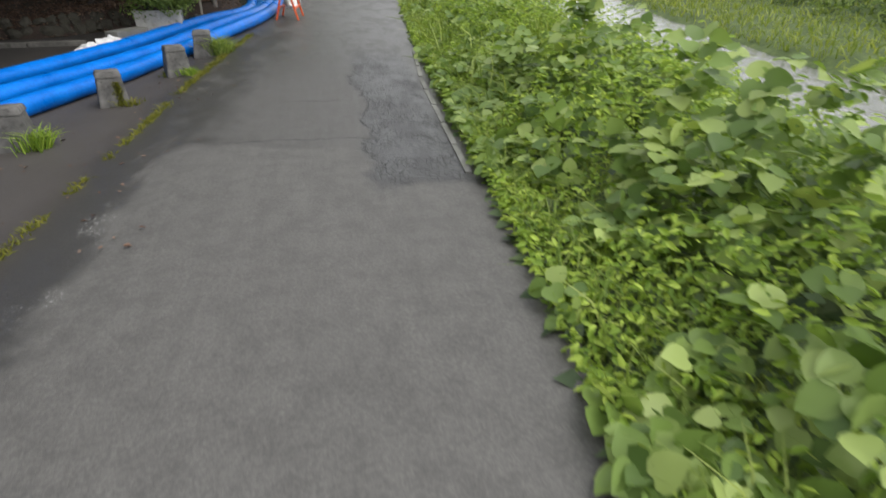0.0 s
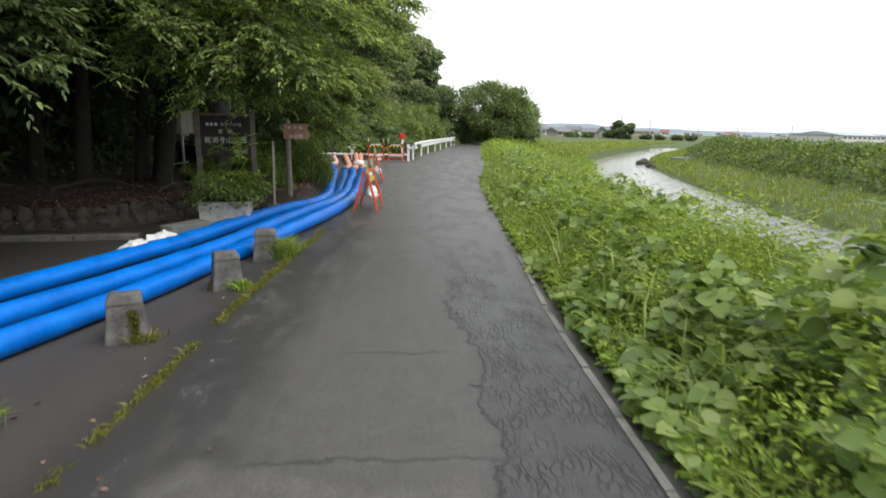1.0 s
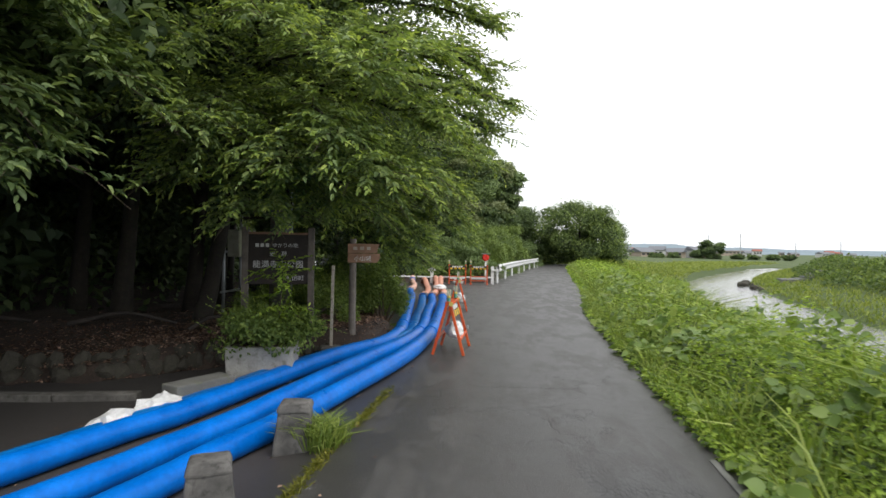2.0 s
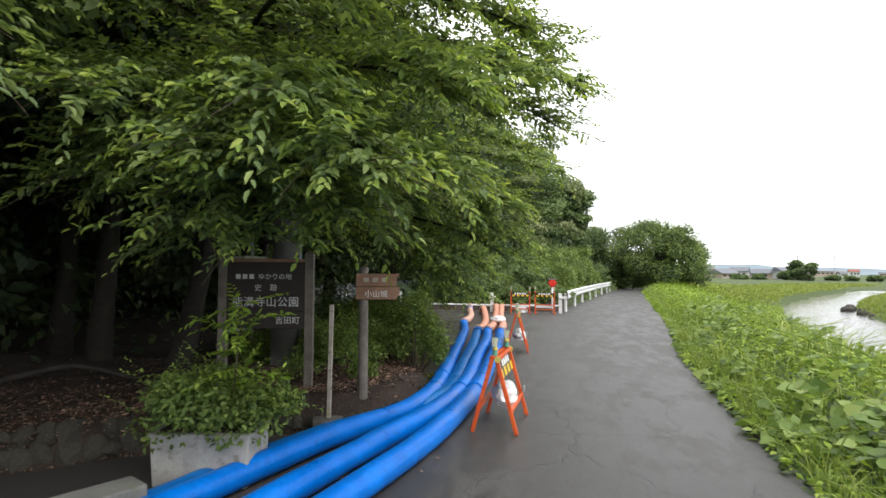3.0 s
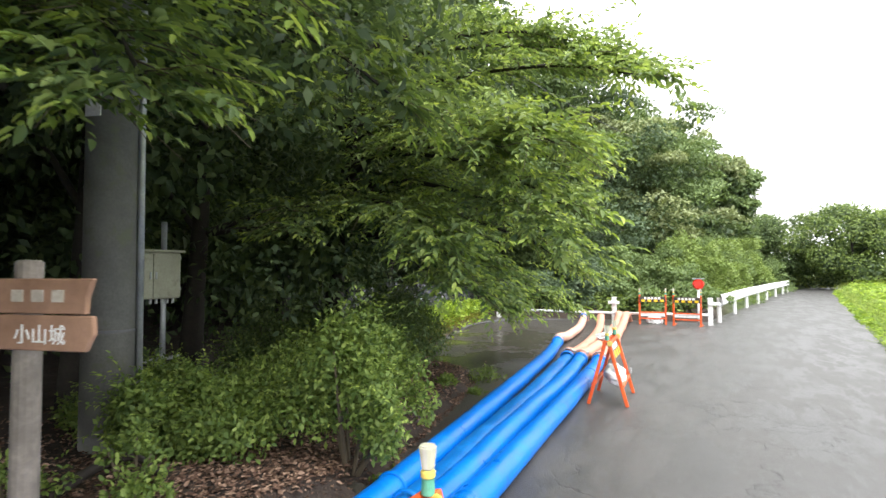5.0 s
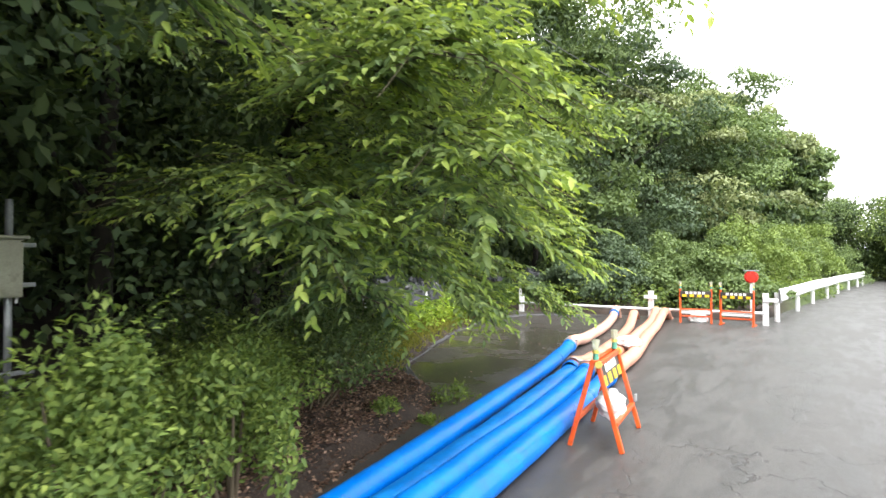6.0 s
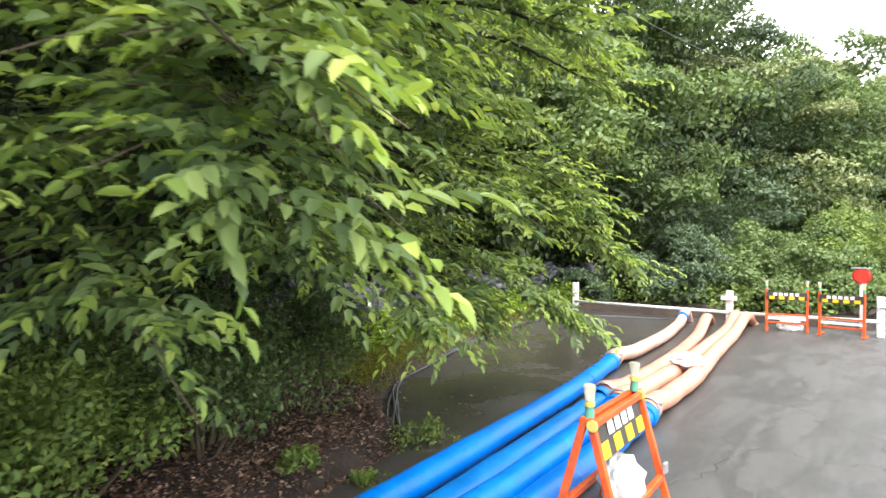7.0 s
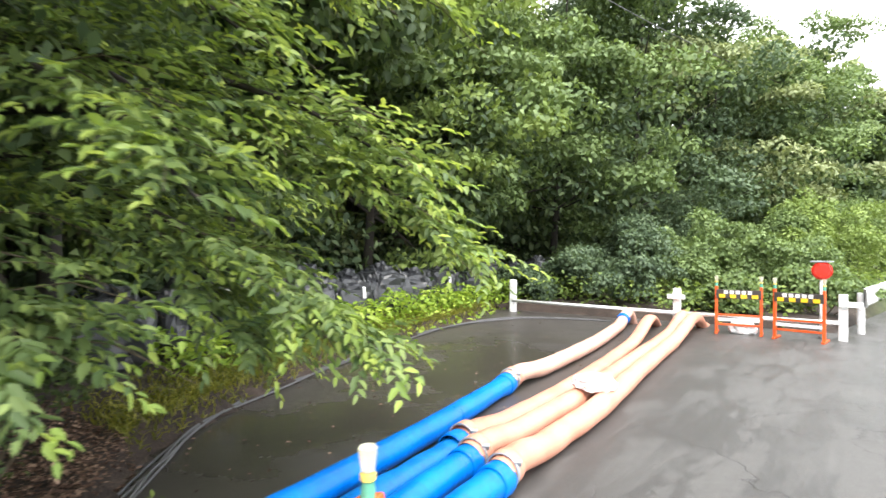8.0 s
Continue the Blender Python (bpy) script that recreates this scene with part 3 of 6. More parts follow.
def billow(centres, radii, subs, per, leaf, shape=SIMPLE_SHAPE):
    """Leaves on the upper, outer side of many small domes that cover each lobe, with gaps below them."""
    k = len(centres)
    d = ball(k * subs).reshape(k, subs, 3)
    d[..., 2] = np.where(d[..., 2] < -0.3, -d[..., 2], d[..., 2])
    cen = (centres[:, None] + d * radii[:, None] * rng.uniform(0.6, 0.95, (k, subs, 1))).reshape(-1, 3)
    rad = (radii[:, None] * rng.uniform(0.3, 0.52, (k, subs, 1))).reshape(-1, 3)
    m = len(cen)
    e = ball(m * per).reshape(m, per, 3)
    e[..., 2] = np.where(e[..., 2] < -0.15, -e[..., 2] * 0.9, e[..., 2])
    pos = (cen[:, None] + e * rad[:, None] * rng.uniform(0.78, 1.06, (m, per, 1))).reshape(-1, 3)
    e = e.reshape(-1, 3)
    way = 0.9 * rng.normal(size=e.shape) + 0.3 * e - np.array((0, 0, 0.3))
    nor = 1.3 * e + np.array((0, 0, 0.25)) + 0.22 * rng.normal(size=e.shape)
    size = leaf * rng.uniform(0.7, 1.3, len(pos))
    return leaf_arrays(pos, way, nor, size, size * 0.55, shape)


def wood_tree(x, y, height, spread, leaf_mat, label, lobes=26, per=260, leaf=0.16, low=0.25, lean=(0, 0), category="tree", group="trees of the wooded hill", z=None, name="tree", trunk=0.12, lobe=0.33, shape=LEAF_SHAPE, subs=0):
    """A broad-leaved tree: tapered trunk, limbs, an uneven crown of leaf clumps."""
    z = float(land_z(x, y)) if z is None else z
    ob = thing(name, Matrix.Translation((x, y, z)), label, category, group)
    top = np.array((lean[0], lean[1], height * 0.8))
    path = smooth_path([(0, 0, -0.1), (lean[0] * 0.25 + 0.1, lean[1] * 0.2, height * 0.3), tuple(top * 0.75), tuple(top)], 14)
    v, q = tube_arrays(path, np.linspace(trunk, 0.03, 14) * (1 + 0.5 * np.exp(-np.linspace(0, 10, 14))), 9, ripple=0.06, seed=x)
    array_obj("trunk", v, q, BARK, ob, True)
    d = ball(lobes)
    d[:, 2] = rng.uniform(-0.95, 1.0, lobes)
    d[:, :2] *= np.sqrt(np.maximum(1.05 - np.abs(d[:, 2:]) ** 2.4, 0.15)) / np.maximum(np.linalg.norm(d[:, :2], axis=1, keepdims=True), 1e-6)
    hz = height * (low + 1) / 2
    shell = 0.6 + 0.4 * rng.random((lobes, 1)) ** 0.6
    cen = np.array((lean[0] * 0.7, lean[1] * 0.7, hz)) + d * shell * np.array((spread, spread, height * (1 - low) / 2))
    cen[:, 2] = np.maximum(cen[:, 2], 0.3)
    rad = (spread * lobe * (0.7 + 0.6 * rng.random((lobes, 1)))) * np.array((1, 1, 0.68))
    limbs = []
    for c in cen[: min(12, lobes)]:
        a = path[int(np.clip(c[2] / height * 10, 3, 12))]
        limbs.append((smooth_path([a, (a + c) / 2 + (0, 0, 0.15), c], 7), np.linspace(trunk * 0.38, 0.012, 7), 5))
    for one in limbs:
        tubes("limb", [one], BARK, ob)
    v, q = billow(cen, rad, subs, per, leaf) if subs else clump_leaves(cen, rad, per, leaf, shape, fill=0.16)
    array_obj("crown", v, q, leaf_mat, ob)
    # darker leaves fill the crown: inner shade put into their colour
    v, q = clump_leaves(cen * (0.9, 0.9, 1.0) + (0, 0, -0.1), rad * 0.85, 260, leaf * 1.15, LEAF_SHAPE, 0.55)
    array_obj("dark_inner_crown", v, q, LEAF_DARK, ob)
    return ob


def shrub(x, y, height, spread, leaf_mat, label, lobes=14, per=150, leaf=0.06, category="shrub", group="", stretch=(1, 1), z=None, name="shrub", stems=6, base=0.12, shape=LEAF_SHAPE, subs=0, shoots=0):
    z = float(land_z(x, y)) if z is None else z
    ob = thing(name, Matrix.Translation((x, y, z)), label, category, group)
    d = ball(lobes)
    d[:, 2] = np.abs(d[:, 2])
    cen = d * (0.45 + 0.4 * rng.random((lobes, 1))) * np.array((spread * stretch[0], spread * stretch[1], height * 0.85))
    cen[:, 2] += base * height
    rad = 0.36 * (0.75 + 0.5 * rng.random((lobes, 1))) * np.array((spread * min(1, stretch[0]), spread * min(1, stretch[1]), height * 0.7))
    paths = []
    for c in cen[:stems]:
        paths.append((smooth_path([(c[0] * 0.25, c[1] * 0.25, -0.05), c * (0.7, 0.7, 0.5), c], 6), np.linspace(0.016, 0.005, 6), 5))
    for one in paths:
        tubes("stem", [one], TWIG, ob)
    block = billow(cen, rad, subs, per, leaf) if subs else clump_leaves(cen, rad, per, leaf, shape, out=0.5, sag=0.0)
    if shoots:
        pick = rng.integers(0, lobes, shoots)
        d = ball(shoots) * (1, 1, 0.5) + (0, 0, 0.55)
        at = cen[pick] + unit(d) * rad[pick] * 0.7
        grown, fresh = sprays(at, d + 0.2 * rng.normal(size=d.shape), rng.uniform(0.16, 0.36, shoots), 11, leaf * 1.05, 0.1)
        block = joined([block, grown])
        tagged(array_obj("young_growth", *fresh, LEAF_FRESH, ob), "pale young leaf tips", kind="stuff")
    array_obj("foliage", *block, leaf_mat, ob)
    return ob


def drooping_tree(x, y, trunk_path, boughs, leaf_mat, label, leaf=0.095, twigs=16, leaves=15, inner=None, group="roadside trees", name="tree", trunk=0.14, young=None):
    """A tree whose boughs hang out over the verge with two-ranked leafy sprays.
    boughs: lists of points in the world."""
    z = float(land_z(x, y))
    ob = thing(name, Matrix.Identity(4), label, "tree", group)
    path = smooth_path(trunk_path, 16)
    v, q = tube_arrays(path, np.linspace(trunk, 0.04, 16) * (1 + 0.6 * np.exp(-np.linspace(0, 9, 16))), 10, ripple=0.07, seed=y)
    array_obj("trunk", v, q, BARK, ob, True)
    blocks, tips, woods = [], [], []
    for pts in boughs:
        p = smooth_path(pts, 24)
        part_v, part_q = tube_arrays(p, np.linspace(0.045, 0.006, 24), 6)
        array_obj("bough", part_v, part_q, BARK, ob, True)
        tan = unit(np.gradient(p, axis=0))
        s = np.linalg.norm(np.diff(p, axis=0), axis=1).sum()
        k = int(twigs * s)
        u = 0.18 + 0.82 * rng.random(k) ** 0.8
        i = np.clip((u * 23).astype(int), 0, 22)
        a = p[i] + (p[i + 1] - p[i]) * rng.random((k, 1))
        side = unit(np.cross(tan[i], (0, 0, 1.0)))
        sg = np.where(rng.random(k) < 0.5, 1.0, -1.0)[:, None]
        level = unit(tan[i] * (1, 1, 0.35))
        way = 0.75 * level + sg * side * (0.3 + 0.7 * rng.random((k, 1))) + np.array((0, 0, 1.0)) * (0.5 * rng.random((k, 1)) - 0.18) + 0.12 * rng.normal(size=(k, 3))
        length = (0.4 + 0.6 * rng.random(k)) * (1.1 - 0.5 * u)
        # side twigs carry more sprays
        e = a + unit(way) * length[:, None] * 0.5
        way2 = unit(way) + 0.5 * rng.normal(size=(k, 3)) * (1, 1, 0.4)
        for grown, fresh in (sprays(a, way, length, leaves, leaf), sprays(e, way2, length * 0.75, max(leaves - 4, 6), leaf)):
            blocks.append(grown)
            tips.append(fresh)
        for t in range(0, k, 2):
            w = unit(way[t]) * length[t]
            woods.append((np.array([a[t], a[t] + w * 0.5 - (0, 0, 0.06 * length[t]), a[t] + w - (0, 0, 0.33 * length[t])]), np.array([0.006, 0.004, 0.002]), 3))
    v, q = joined(blocks)
    array_obj("crown", v, q, leaf_mat, ob)
    v, q = joined(tips)
    tagged(array_obj("young_foliage", v, q, young or LEAF_FRESH, ob), "bright yellow-green young leaves", kind="stuff")
    # dark filler clumps behind the sprays; shade of the crown's inside as leaf colour
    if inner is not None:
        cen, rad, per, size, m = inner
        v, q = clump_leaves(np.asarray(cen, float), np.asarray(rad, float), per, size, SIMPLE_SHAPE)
        array_obj("dark_inner_crown", v, q, m, ob)
    tagged(tubes("twig_growth", woods, TWIG, ob, False), kind="stuff")
    return ob


# ---- the large structure ----
def sheet(name, xs_of, ys, z_of, material, cols):
    """A grid whose columns run between two edges that change with y."""
    v, q = [], []
    for y in ys:
        a, b = xs_of(y)
        x = a + (b - a) * cols
        v.append(np.stack([x, np.full_like(x, y), z_of(x, np.full_like(x, y))], -1))
    n = len(cols)
    i, j = np.meshgrid(np.arange(len(ys) - 1), np.arange(n - 1), indexing="ij")
    q = np.stack([i * n + j, i * n + j + 1, (i + 1) * n + j + 1, (i + 1) * n + j], -1).reshape(-1, 4)
    return array_obj(name, np.vstack(v), q, material, None, True)


def axis(*spans):
    return np.unique(np.concatenate([np.arange(a, b, s) for a, b, s in spans] + [[spans[-1][1]]]))


gx = axis((-900, -200, 100), (-200, -60, 20), (-60, -16, 2), (-16, -7, 0.6), (-7, 10, 0.18), (10, 40, 0.5), (40, 80, 2), (80, 200, 10), (200, 800, 60), (800, 3000, 300))
gy = axis((-300, -60, 40), (-60, -12, 4), (-12, 30, 0.2), (30, 70, 0.6), (70, 140, 3), (140, 400, 20), (400, 3000, 200))
GX, GY = np.meshgrid(gx, gy)
GZ = land_z(GX, GY)
n = len(gx)
i, j = np.meshgrid(np.arange(len(gy) - 1), np.arange(n - 1), indexing="ij")
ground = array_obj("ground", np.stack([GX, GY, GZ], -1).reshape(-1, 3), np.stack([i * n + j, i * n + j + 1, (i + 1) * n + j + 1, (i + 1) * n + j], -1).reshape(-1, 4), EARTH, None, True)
tagged(ground, "dark litter-strewn woodland soil and green riverside turf", "ground", kind="structure")

cols = np.linspace(0, 1, 60)
ys = axis((-12, 8.6, 0.4), (8.6, 28, 0.1), (28, 70, 0.5))
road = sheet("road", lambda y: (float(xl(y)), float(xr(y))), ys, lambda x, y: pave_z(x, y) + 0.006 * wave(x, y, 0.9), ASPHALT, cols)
tagged(road, "wet patched grey asphalt lane with crazed cracks", "road", kind="structure")

wy = axis((-60, 136, 4), (136, 400, 20))
river = sheet("water", lambda y: (float(river_x(y)) - 5.0, float(river_x(y)) + 5.0), wy, lambda x, y: np.full_like(x, WATER_Z + 0.02), WATER, np.linspace(0, 1, 8))
tagged(river, "pale grey rippling river between grassy banks", "river", kind="structure")

# concrete edging along the riverside of the lane
edging = thing("concrete_edging", Matrix.Identity(4), "flush worn concrete edging strip beside the lane", "kerb", kind="structure")
EDGE_Y, EDGE_X = (3.0, 4.2, 5.8, 7.7, 9.5), (1.75, 1.79, 1.84, 2.01, 2.12)
for k in range(8):
    y0 = 3.0 + k * 0.6
    x0, x1 = float(np.interp(y0, EDGE_Y, EDGE_X)), float(np.interp(y0 + 0.6, EDGE_Y, EDGE_X))
    b = box_bm(0.05, 0.592, 0.06, pose((x0 + x1) / 2, y0 + 0.3, float(pave_z(x0, y0)) - 0.049, 0, 0, -math.degrees(math.atan2(x1 - x0, 0.6)) + 0.5 * math.sin(3.1 * k)), 0.008)
    part("slab", b, POLE_MAT, edging)

# low kerb before the wooded bank
low_kerb = thing("low_kerb", Matrix.Identity(4), "low mossy concrete kerb at the foot of the wooded bank", "kerb", kind="structure")
kp = [(-6.4, 8.75), (-5.4, 8.8), (-4.4, 8.86), (-3.5, 8.93), (-2.75, 9.05)]
for (x0, y0), (x1, y1) in zip(kp, kp[1:]):
    b = box_bm(math.hypot(x1 - x0, y1 - y0) - 0.01, 0.12, 0.14, pose((x0 + x1) / 2, (y0 + y1) / 2, float(pave_z((x0 + x1) / 2, y0)) - 0.07, 0, 0, math.degrees(math.atan2(y1 - y0, x1 - x0))), 0.015)
    part("slab", b, CONCRETE, low_kerb)


# ---- discharge hoses ----
HOSES = [
    # blue run, canvas run, radius, flattening, materials
    ([(-3.95, 3.2), (-3.5, 4.6), (-3.05, 6.0), (-2.78, 6.7), (-2.54, 7.3), (-2.25, 8.0), (-2.05, 8.38), (-1.83, 8.95), (-1.57, 9.65), (-1.22, 10.6), (-0.93, 11.25), (-0.8, 11.8), (-0.77, 12.6), (-0.86, 13.8), (-0.99, 15.2), (-1.09, 16.3), (-1.25, 18.0), (-1.38, 19.2), (-1.63, 20.75)],
     [(-1.63, 20.75), (-1.7, 22.2), (-1.82, 23.6), (-2.08, 25.3), (-2.26, 26.6)], 0.098, 0.97, BLUE, PALE_PEACH),
    ([(-4.1, 3.3), (-3.66, 4.7), (-3.21, 6.1), (-2.94, 6.8), (-2.7, 7.4), (-2.4, 8.12), (-2.2, 8.5), (-1.98, 9.1), (-1.7, 9.8), (-1.3, 10.8), (-0.86, 11.6), (-0.62, 12.4), (-0.62, 13.2), (-0.69, 14.2), (-0.77, 15.4), (-0.84, 16.5), (-0.95, 17.8), (-1.06, 19.1)],
     [(-1.06, 19.1), (-1.07, 20.0), (-1.1, 21.0), (-1.24, 22.6), (-1.5, 24.6), (-1.86, 26.8)], 0.10, 0.72, BLUE_FLAT, PEACH),
    ([(-3.3, 3.2), (-2.9, 4.6), (-2.42, 5.9), (-2.13, 6.6), (-1.86, 7.3), (-1.7, 7.75), (-1.5, 8.25), (-1.29, 8.9), (-1.02, 9.75), (-0.78, 10.6), (-0.6, 11.3), (-0.47, 12.3), (-0.47, 13.4), (-0.54, 14.5), (-0.6, 15.7), (-0.65, 17.2), (-0.8, 18.85)],
     [(-0.8, 18.85), (-0.82, 19.7), (-0.84, 20.9), (-0.98, 22.8), (-1.17, 25.3), (-1.38, 27.1)], 0.10, 0.96, BLUE, PEACH),
    ([(-3.0, 2.7), (-2.55, 4.1), (-2.08, 5.3), (-1.84, 5.95), (-1.66, 6.5), (-1.46, 7.22), (-1.31, 7.73), (-1.11, 8.2), (-0.86, 8.9), (-0.52, 10.15), (-0.36, 11.2), (-0.29, 12.3), (-0.28, 13.4), (-0.32, 14.7), (-0.36, 16.0), (-0.42, 17.4), (-0.5, 18.74)],
     [(-0.5, 18.74), (-0.54, 19.6), (-0.58, 20.6), (-0.78, 22.5), (-0.98, 25.0), (-1.1, 27.1)], 0.10, 0.96, BLUE, PEACH),
]


def ring(name, at, way, r, w, material, parent):
    """A band round a hose."""
    q = Vector(way).to_track_quat("Z", "Y").to_matrix().to_4x4()
    bm = bmesh.new()
    seg = 28
    loops = []
    for zz, rr in ((-w / 2, r), (-w / 2, r + 0.008), (-w * 0.3, r + 0.012), (w * 0.3, r + 0.012), (w / 2, r + 0.008), (w / 2, r)):
        loops.append([bm.verts.new((rr * math.cos(2 * math.pi * t / seg), rr * math.sin(2 * math.pi * t / seg), zz)) for t in range(seg)])
    for a, b in zip(loops, loops[1:]):
        for t in range(seg):
            bm.faces.new((a[t], a[(t + 1) % seg], b[(t + 1) % seg], b[t]))
    bmesh.ops.transform(bm, matrix=Matrix.Translation(at) @ q, verts=bm.verts)
    return part(name, bm, material, parent, smooth=True)


for k, (blue, pale, r, flat, bmat, pmat) in enumerate(HOSES):
    hose = thing("discharge_hose", Matrix.Identity(4), "thick blue drainage hose coupled to a peach canvas hose" if k != 1 else "half-collapsed wrinkled blue drainage hose coupled to peach hose", "hose", "drainage hoses")

    def lay(pts, n, flat=flat, r=r):
        p = smooth_path([(a, b, 0) for a, b in pts], n)
        p[:, 2] = pave_z(p[:, 0], p[:, 1]) + r * flat + 0.004
        return p

    bp = lay(blue, 170)
    s = np.linspace(0, 1, 170)
    rad = r * (1 + 0.015 * np.sin(40 * s + k) + 0.012 * np.sin(97 * s + 2 * k)) * (1 - 0.10 * np.exp(-(((s - 0.985) / 0.006) ** 2)) - (0.03 if k == 0 else 0.17) * np.exp(-(((s - 0.972) / 0.004) ** 2)) + (0.0 if k == 0 else 0.07) * np.exp(-(((s - 0.980) / 0.003) ** 2)))
    v, q = tube_arrays(bp, rad, 22, flat, 0.035 if k == 1 else 0.016, k)
    array_obj("blue_section", v, q, bmat, hose, True)
    pp = lay(pale, 110)
    end_drop = ss(0.86, 1.0, np.linspace(0, 1, 110))
    pp[:, 2] += 0.05 * np.exp(-(((np.linspace(0, 1, 110) - 0.05) / 0.06) ** 2)) + 0.16 * ss(0.72, 0.9, np.linspace(0, 1, 110)) - 0.30 * end_drop**2
    v, q = tube_arrays(pp, r * 0.97 * (1 + 0.02 * np.sin(np.linspace(0, 60, 110) + k)), 22, flat, 0.014, k + 5)
    array_obj("canvas_section", v, q, pmat, hose, True)
    way = bp[-1] - bp[-4]
    ring("collar", tuple(bp[-1] - 0.05 * unit(way)), tuple(way), r * 0.99, 0.14, BLUE, hose)
    ring("canvas_cuff", tuple(pp[2]), tuple(way), r * 0.985, 0.10, PEACH, hose)
    ring("clamp", tuple(pp[1]), tuple(way), r * 1.02, 0.025, STEEL, hose)
    part("clamp_bolt", box_bm(0.05, 0.03, 0.03, pose(*(pp[1] + (r * 0.9, 0.02, r * 0.5)), 20, 0, 30), 0.004), STEEL, hose)
    ring("joint_band", tuple(bp[118]), tuple(bp[119] - bp[117]), r * 0.985, 0.03, bmat, hose)
    if k == 0:
        ring("end_collar", tuple(pp[88]), tuple(pp[89] - pp[87]), r * 1.0, 0.12, BLUE, hose)


def crumpled(name, m, sx, sy, sz, material, label, category, group="", seed=0, sub=3, rough=0.22, parent=None):
    """A crumpled sack or bundle resting on its base."""
    bm = bmesh.new()
    bmesh.ops.create_icosphere(bm, subdivisions=sub, radius=1)
    for v in bm.verts:
        c = v.co.copy()
        k = 1 + rough * noise.noise(c * 1.7 + Vector((seed, 0, 0))) + rough * 0.7 * noise.noise(c * 4.3 + Vector((0, seed, 0))) + rough * 0.35 * noise.noise(c * 10 + Vector((0, 0, seed)))
        c = c * k
        v.co = Vector((c.x * sx / 2, c.y * sy / 2, max(c.z, -0.55) * sz / 1.55 + 0.55 * sz / 1.55))
    bmesh.ops.transform(bm, matrix=m, verts=bm.verts)
    if parent:
        return part(name, bm, material, parent, label, smooth=False)
    ob = part(name, bm, material, None, smooth=False)
    return tagged(ob, label, category, group)


crumpled("sandbag", pose(-0.72, 20.75, float(pave_z(-0.6, 20.8)) + 0.19, 0, 0, 20), 0.42, 0.34, 0.13, WHITE_PLASTIC, "crumpled white sandbag lying across the peach hoses", "sandbag", seed=3)
crumpled("plastic_sack", pose(-2.42, 8.22, float(pave_z(-2.4, 8.0)) - 0.01, 0, 0, 20), 0.42, 0.56, 0.2, WHITE_PLASTIC, "crumpled white plastic sacks heaped on the dark asphalt", "sack", "white sacks", 11, rough=0.4)
crumpled("plastic_sack", pose(-2.27, 8.62, float(pave_z(-2.3, 8.6)) - 0.01, 0, 0, -25), 0.36, 0.48, 0.2, WHITE_PLASTIC, "crumpled white plastic sacks heaped on the dark asphalt", "sack", "white sacks", 17, rough=0.4)
block = thing("concrete_block", pose(-2.14, 9.0, float(pave_z(-2, 9)) - 0.01, 0, 0, 62), "broken grey concrete kerb block with a pale end", "block")
part("body", box_bm(0.6, 0.24, 0.23, None, 0.015), POLE_MAT, block)
part("chip", box_bm(0.16, 0.2, 0.12, pose(0.42, -0.03, 0, 0, 0, 14), 0.012), PLANTER_MAT, block)


# ---- fallen branches under the trees ----
for pts, r in (([(-4.75, 10.7), (-4.2, 10.95), (-3.6, 11.2)], 0.035), ([(-3.2, 10.75), (-2.95, 11.0), (-2.72, 11.15)], 0.028), ([(-6.6, 10.4), (-5.9, 10.5), (-5.3, 10.75)], 0.04), ([(-1.1, 12.0), (-0.98, 12.4), (-0.98, 12.9)], 0.008), ([(-2.0, 11.9), (-1.8, 12.15), (-1.62, 12.25)], 0.03)):
    p = smooth_path([(a, b, 0) for a, b in pts], 16)
    p[:, 2] = land_z(p[:, 0], p[:, 1]) + r + 0.12 * np.sin(np.linspace(0, np.pi, 16)) * (r > 0.025)
    v, q = tube_arrays(p, np.linspace(r, r * 0.5, 16), 8, ripple=0.08, seed=r * 90)
    tagged(array_obj("fallen_branch", v, q, DARK_WOOD, None, True), "bare dark fallen branch lying on the leaf litter", "branch", "fallen branches")


# ---- bollards ----
def bollard(x, y, turn, label):
    z = float(pave_z(x, y)) - 0.02
    ob = thing("bollard", pose(x, y, z, 0, 0, turn), label, "bollard", "stone bollards along the lane")
    bm = box_bm(0.29, 0.29, 0.31, None, 0.018, top=0.76)
    bmesh.ops.subdivide_edges(bm, edges=[e for e in bm.edges if e.calc_length() > 0.1], cuts=4, use_grid_fill=True)
    for v in bm.verts:
        v.co += Vector((0.007, 0.007, 0.006)) * noise.noise(v.co * 11 + Vector((x, y, 0))) + 0.006 * v.co.normalized() * noise.noise(v.co * 31)
    part("shaft", bm, BOLLARD_STONE, ob)
    cap = box_bm(0.245, 0.245, 0.055, pose(0, 0, 0.302), 0.018, top=0.86)
    bmesh.ops.subdivide_edges(cap, edges=[e for e in cap.edges if e.calc_length() > 0.1], cuts=3, use_grid_fill=True)
    for v in cap.verts:
        v.co += Vector((0, 0, 0.008)) * noise.noise(v.co * 13 + Vector((y, x, 0)))
    part("cap", cap, BOLLARD_STONE, ob)
    return ob


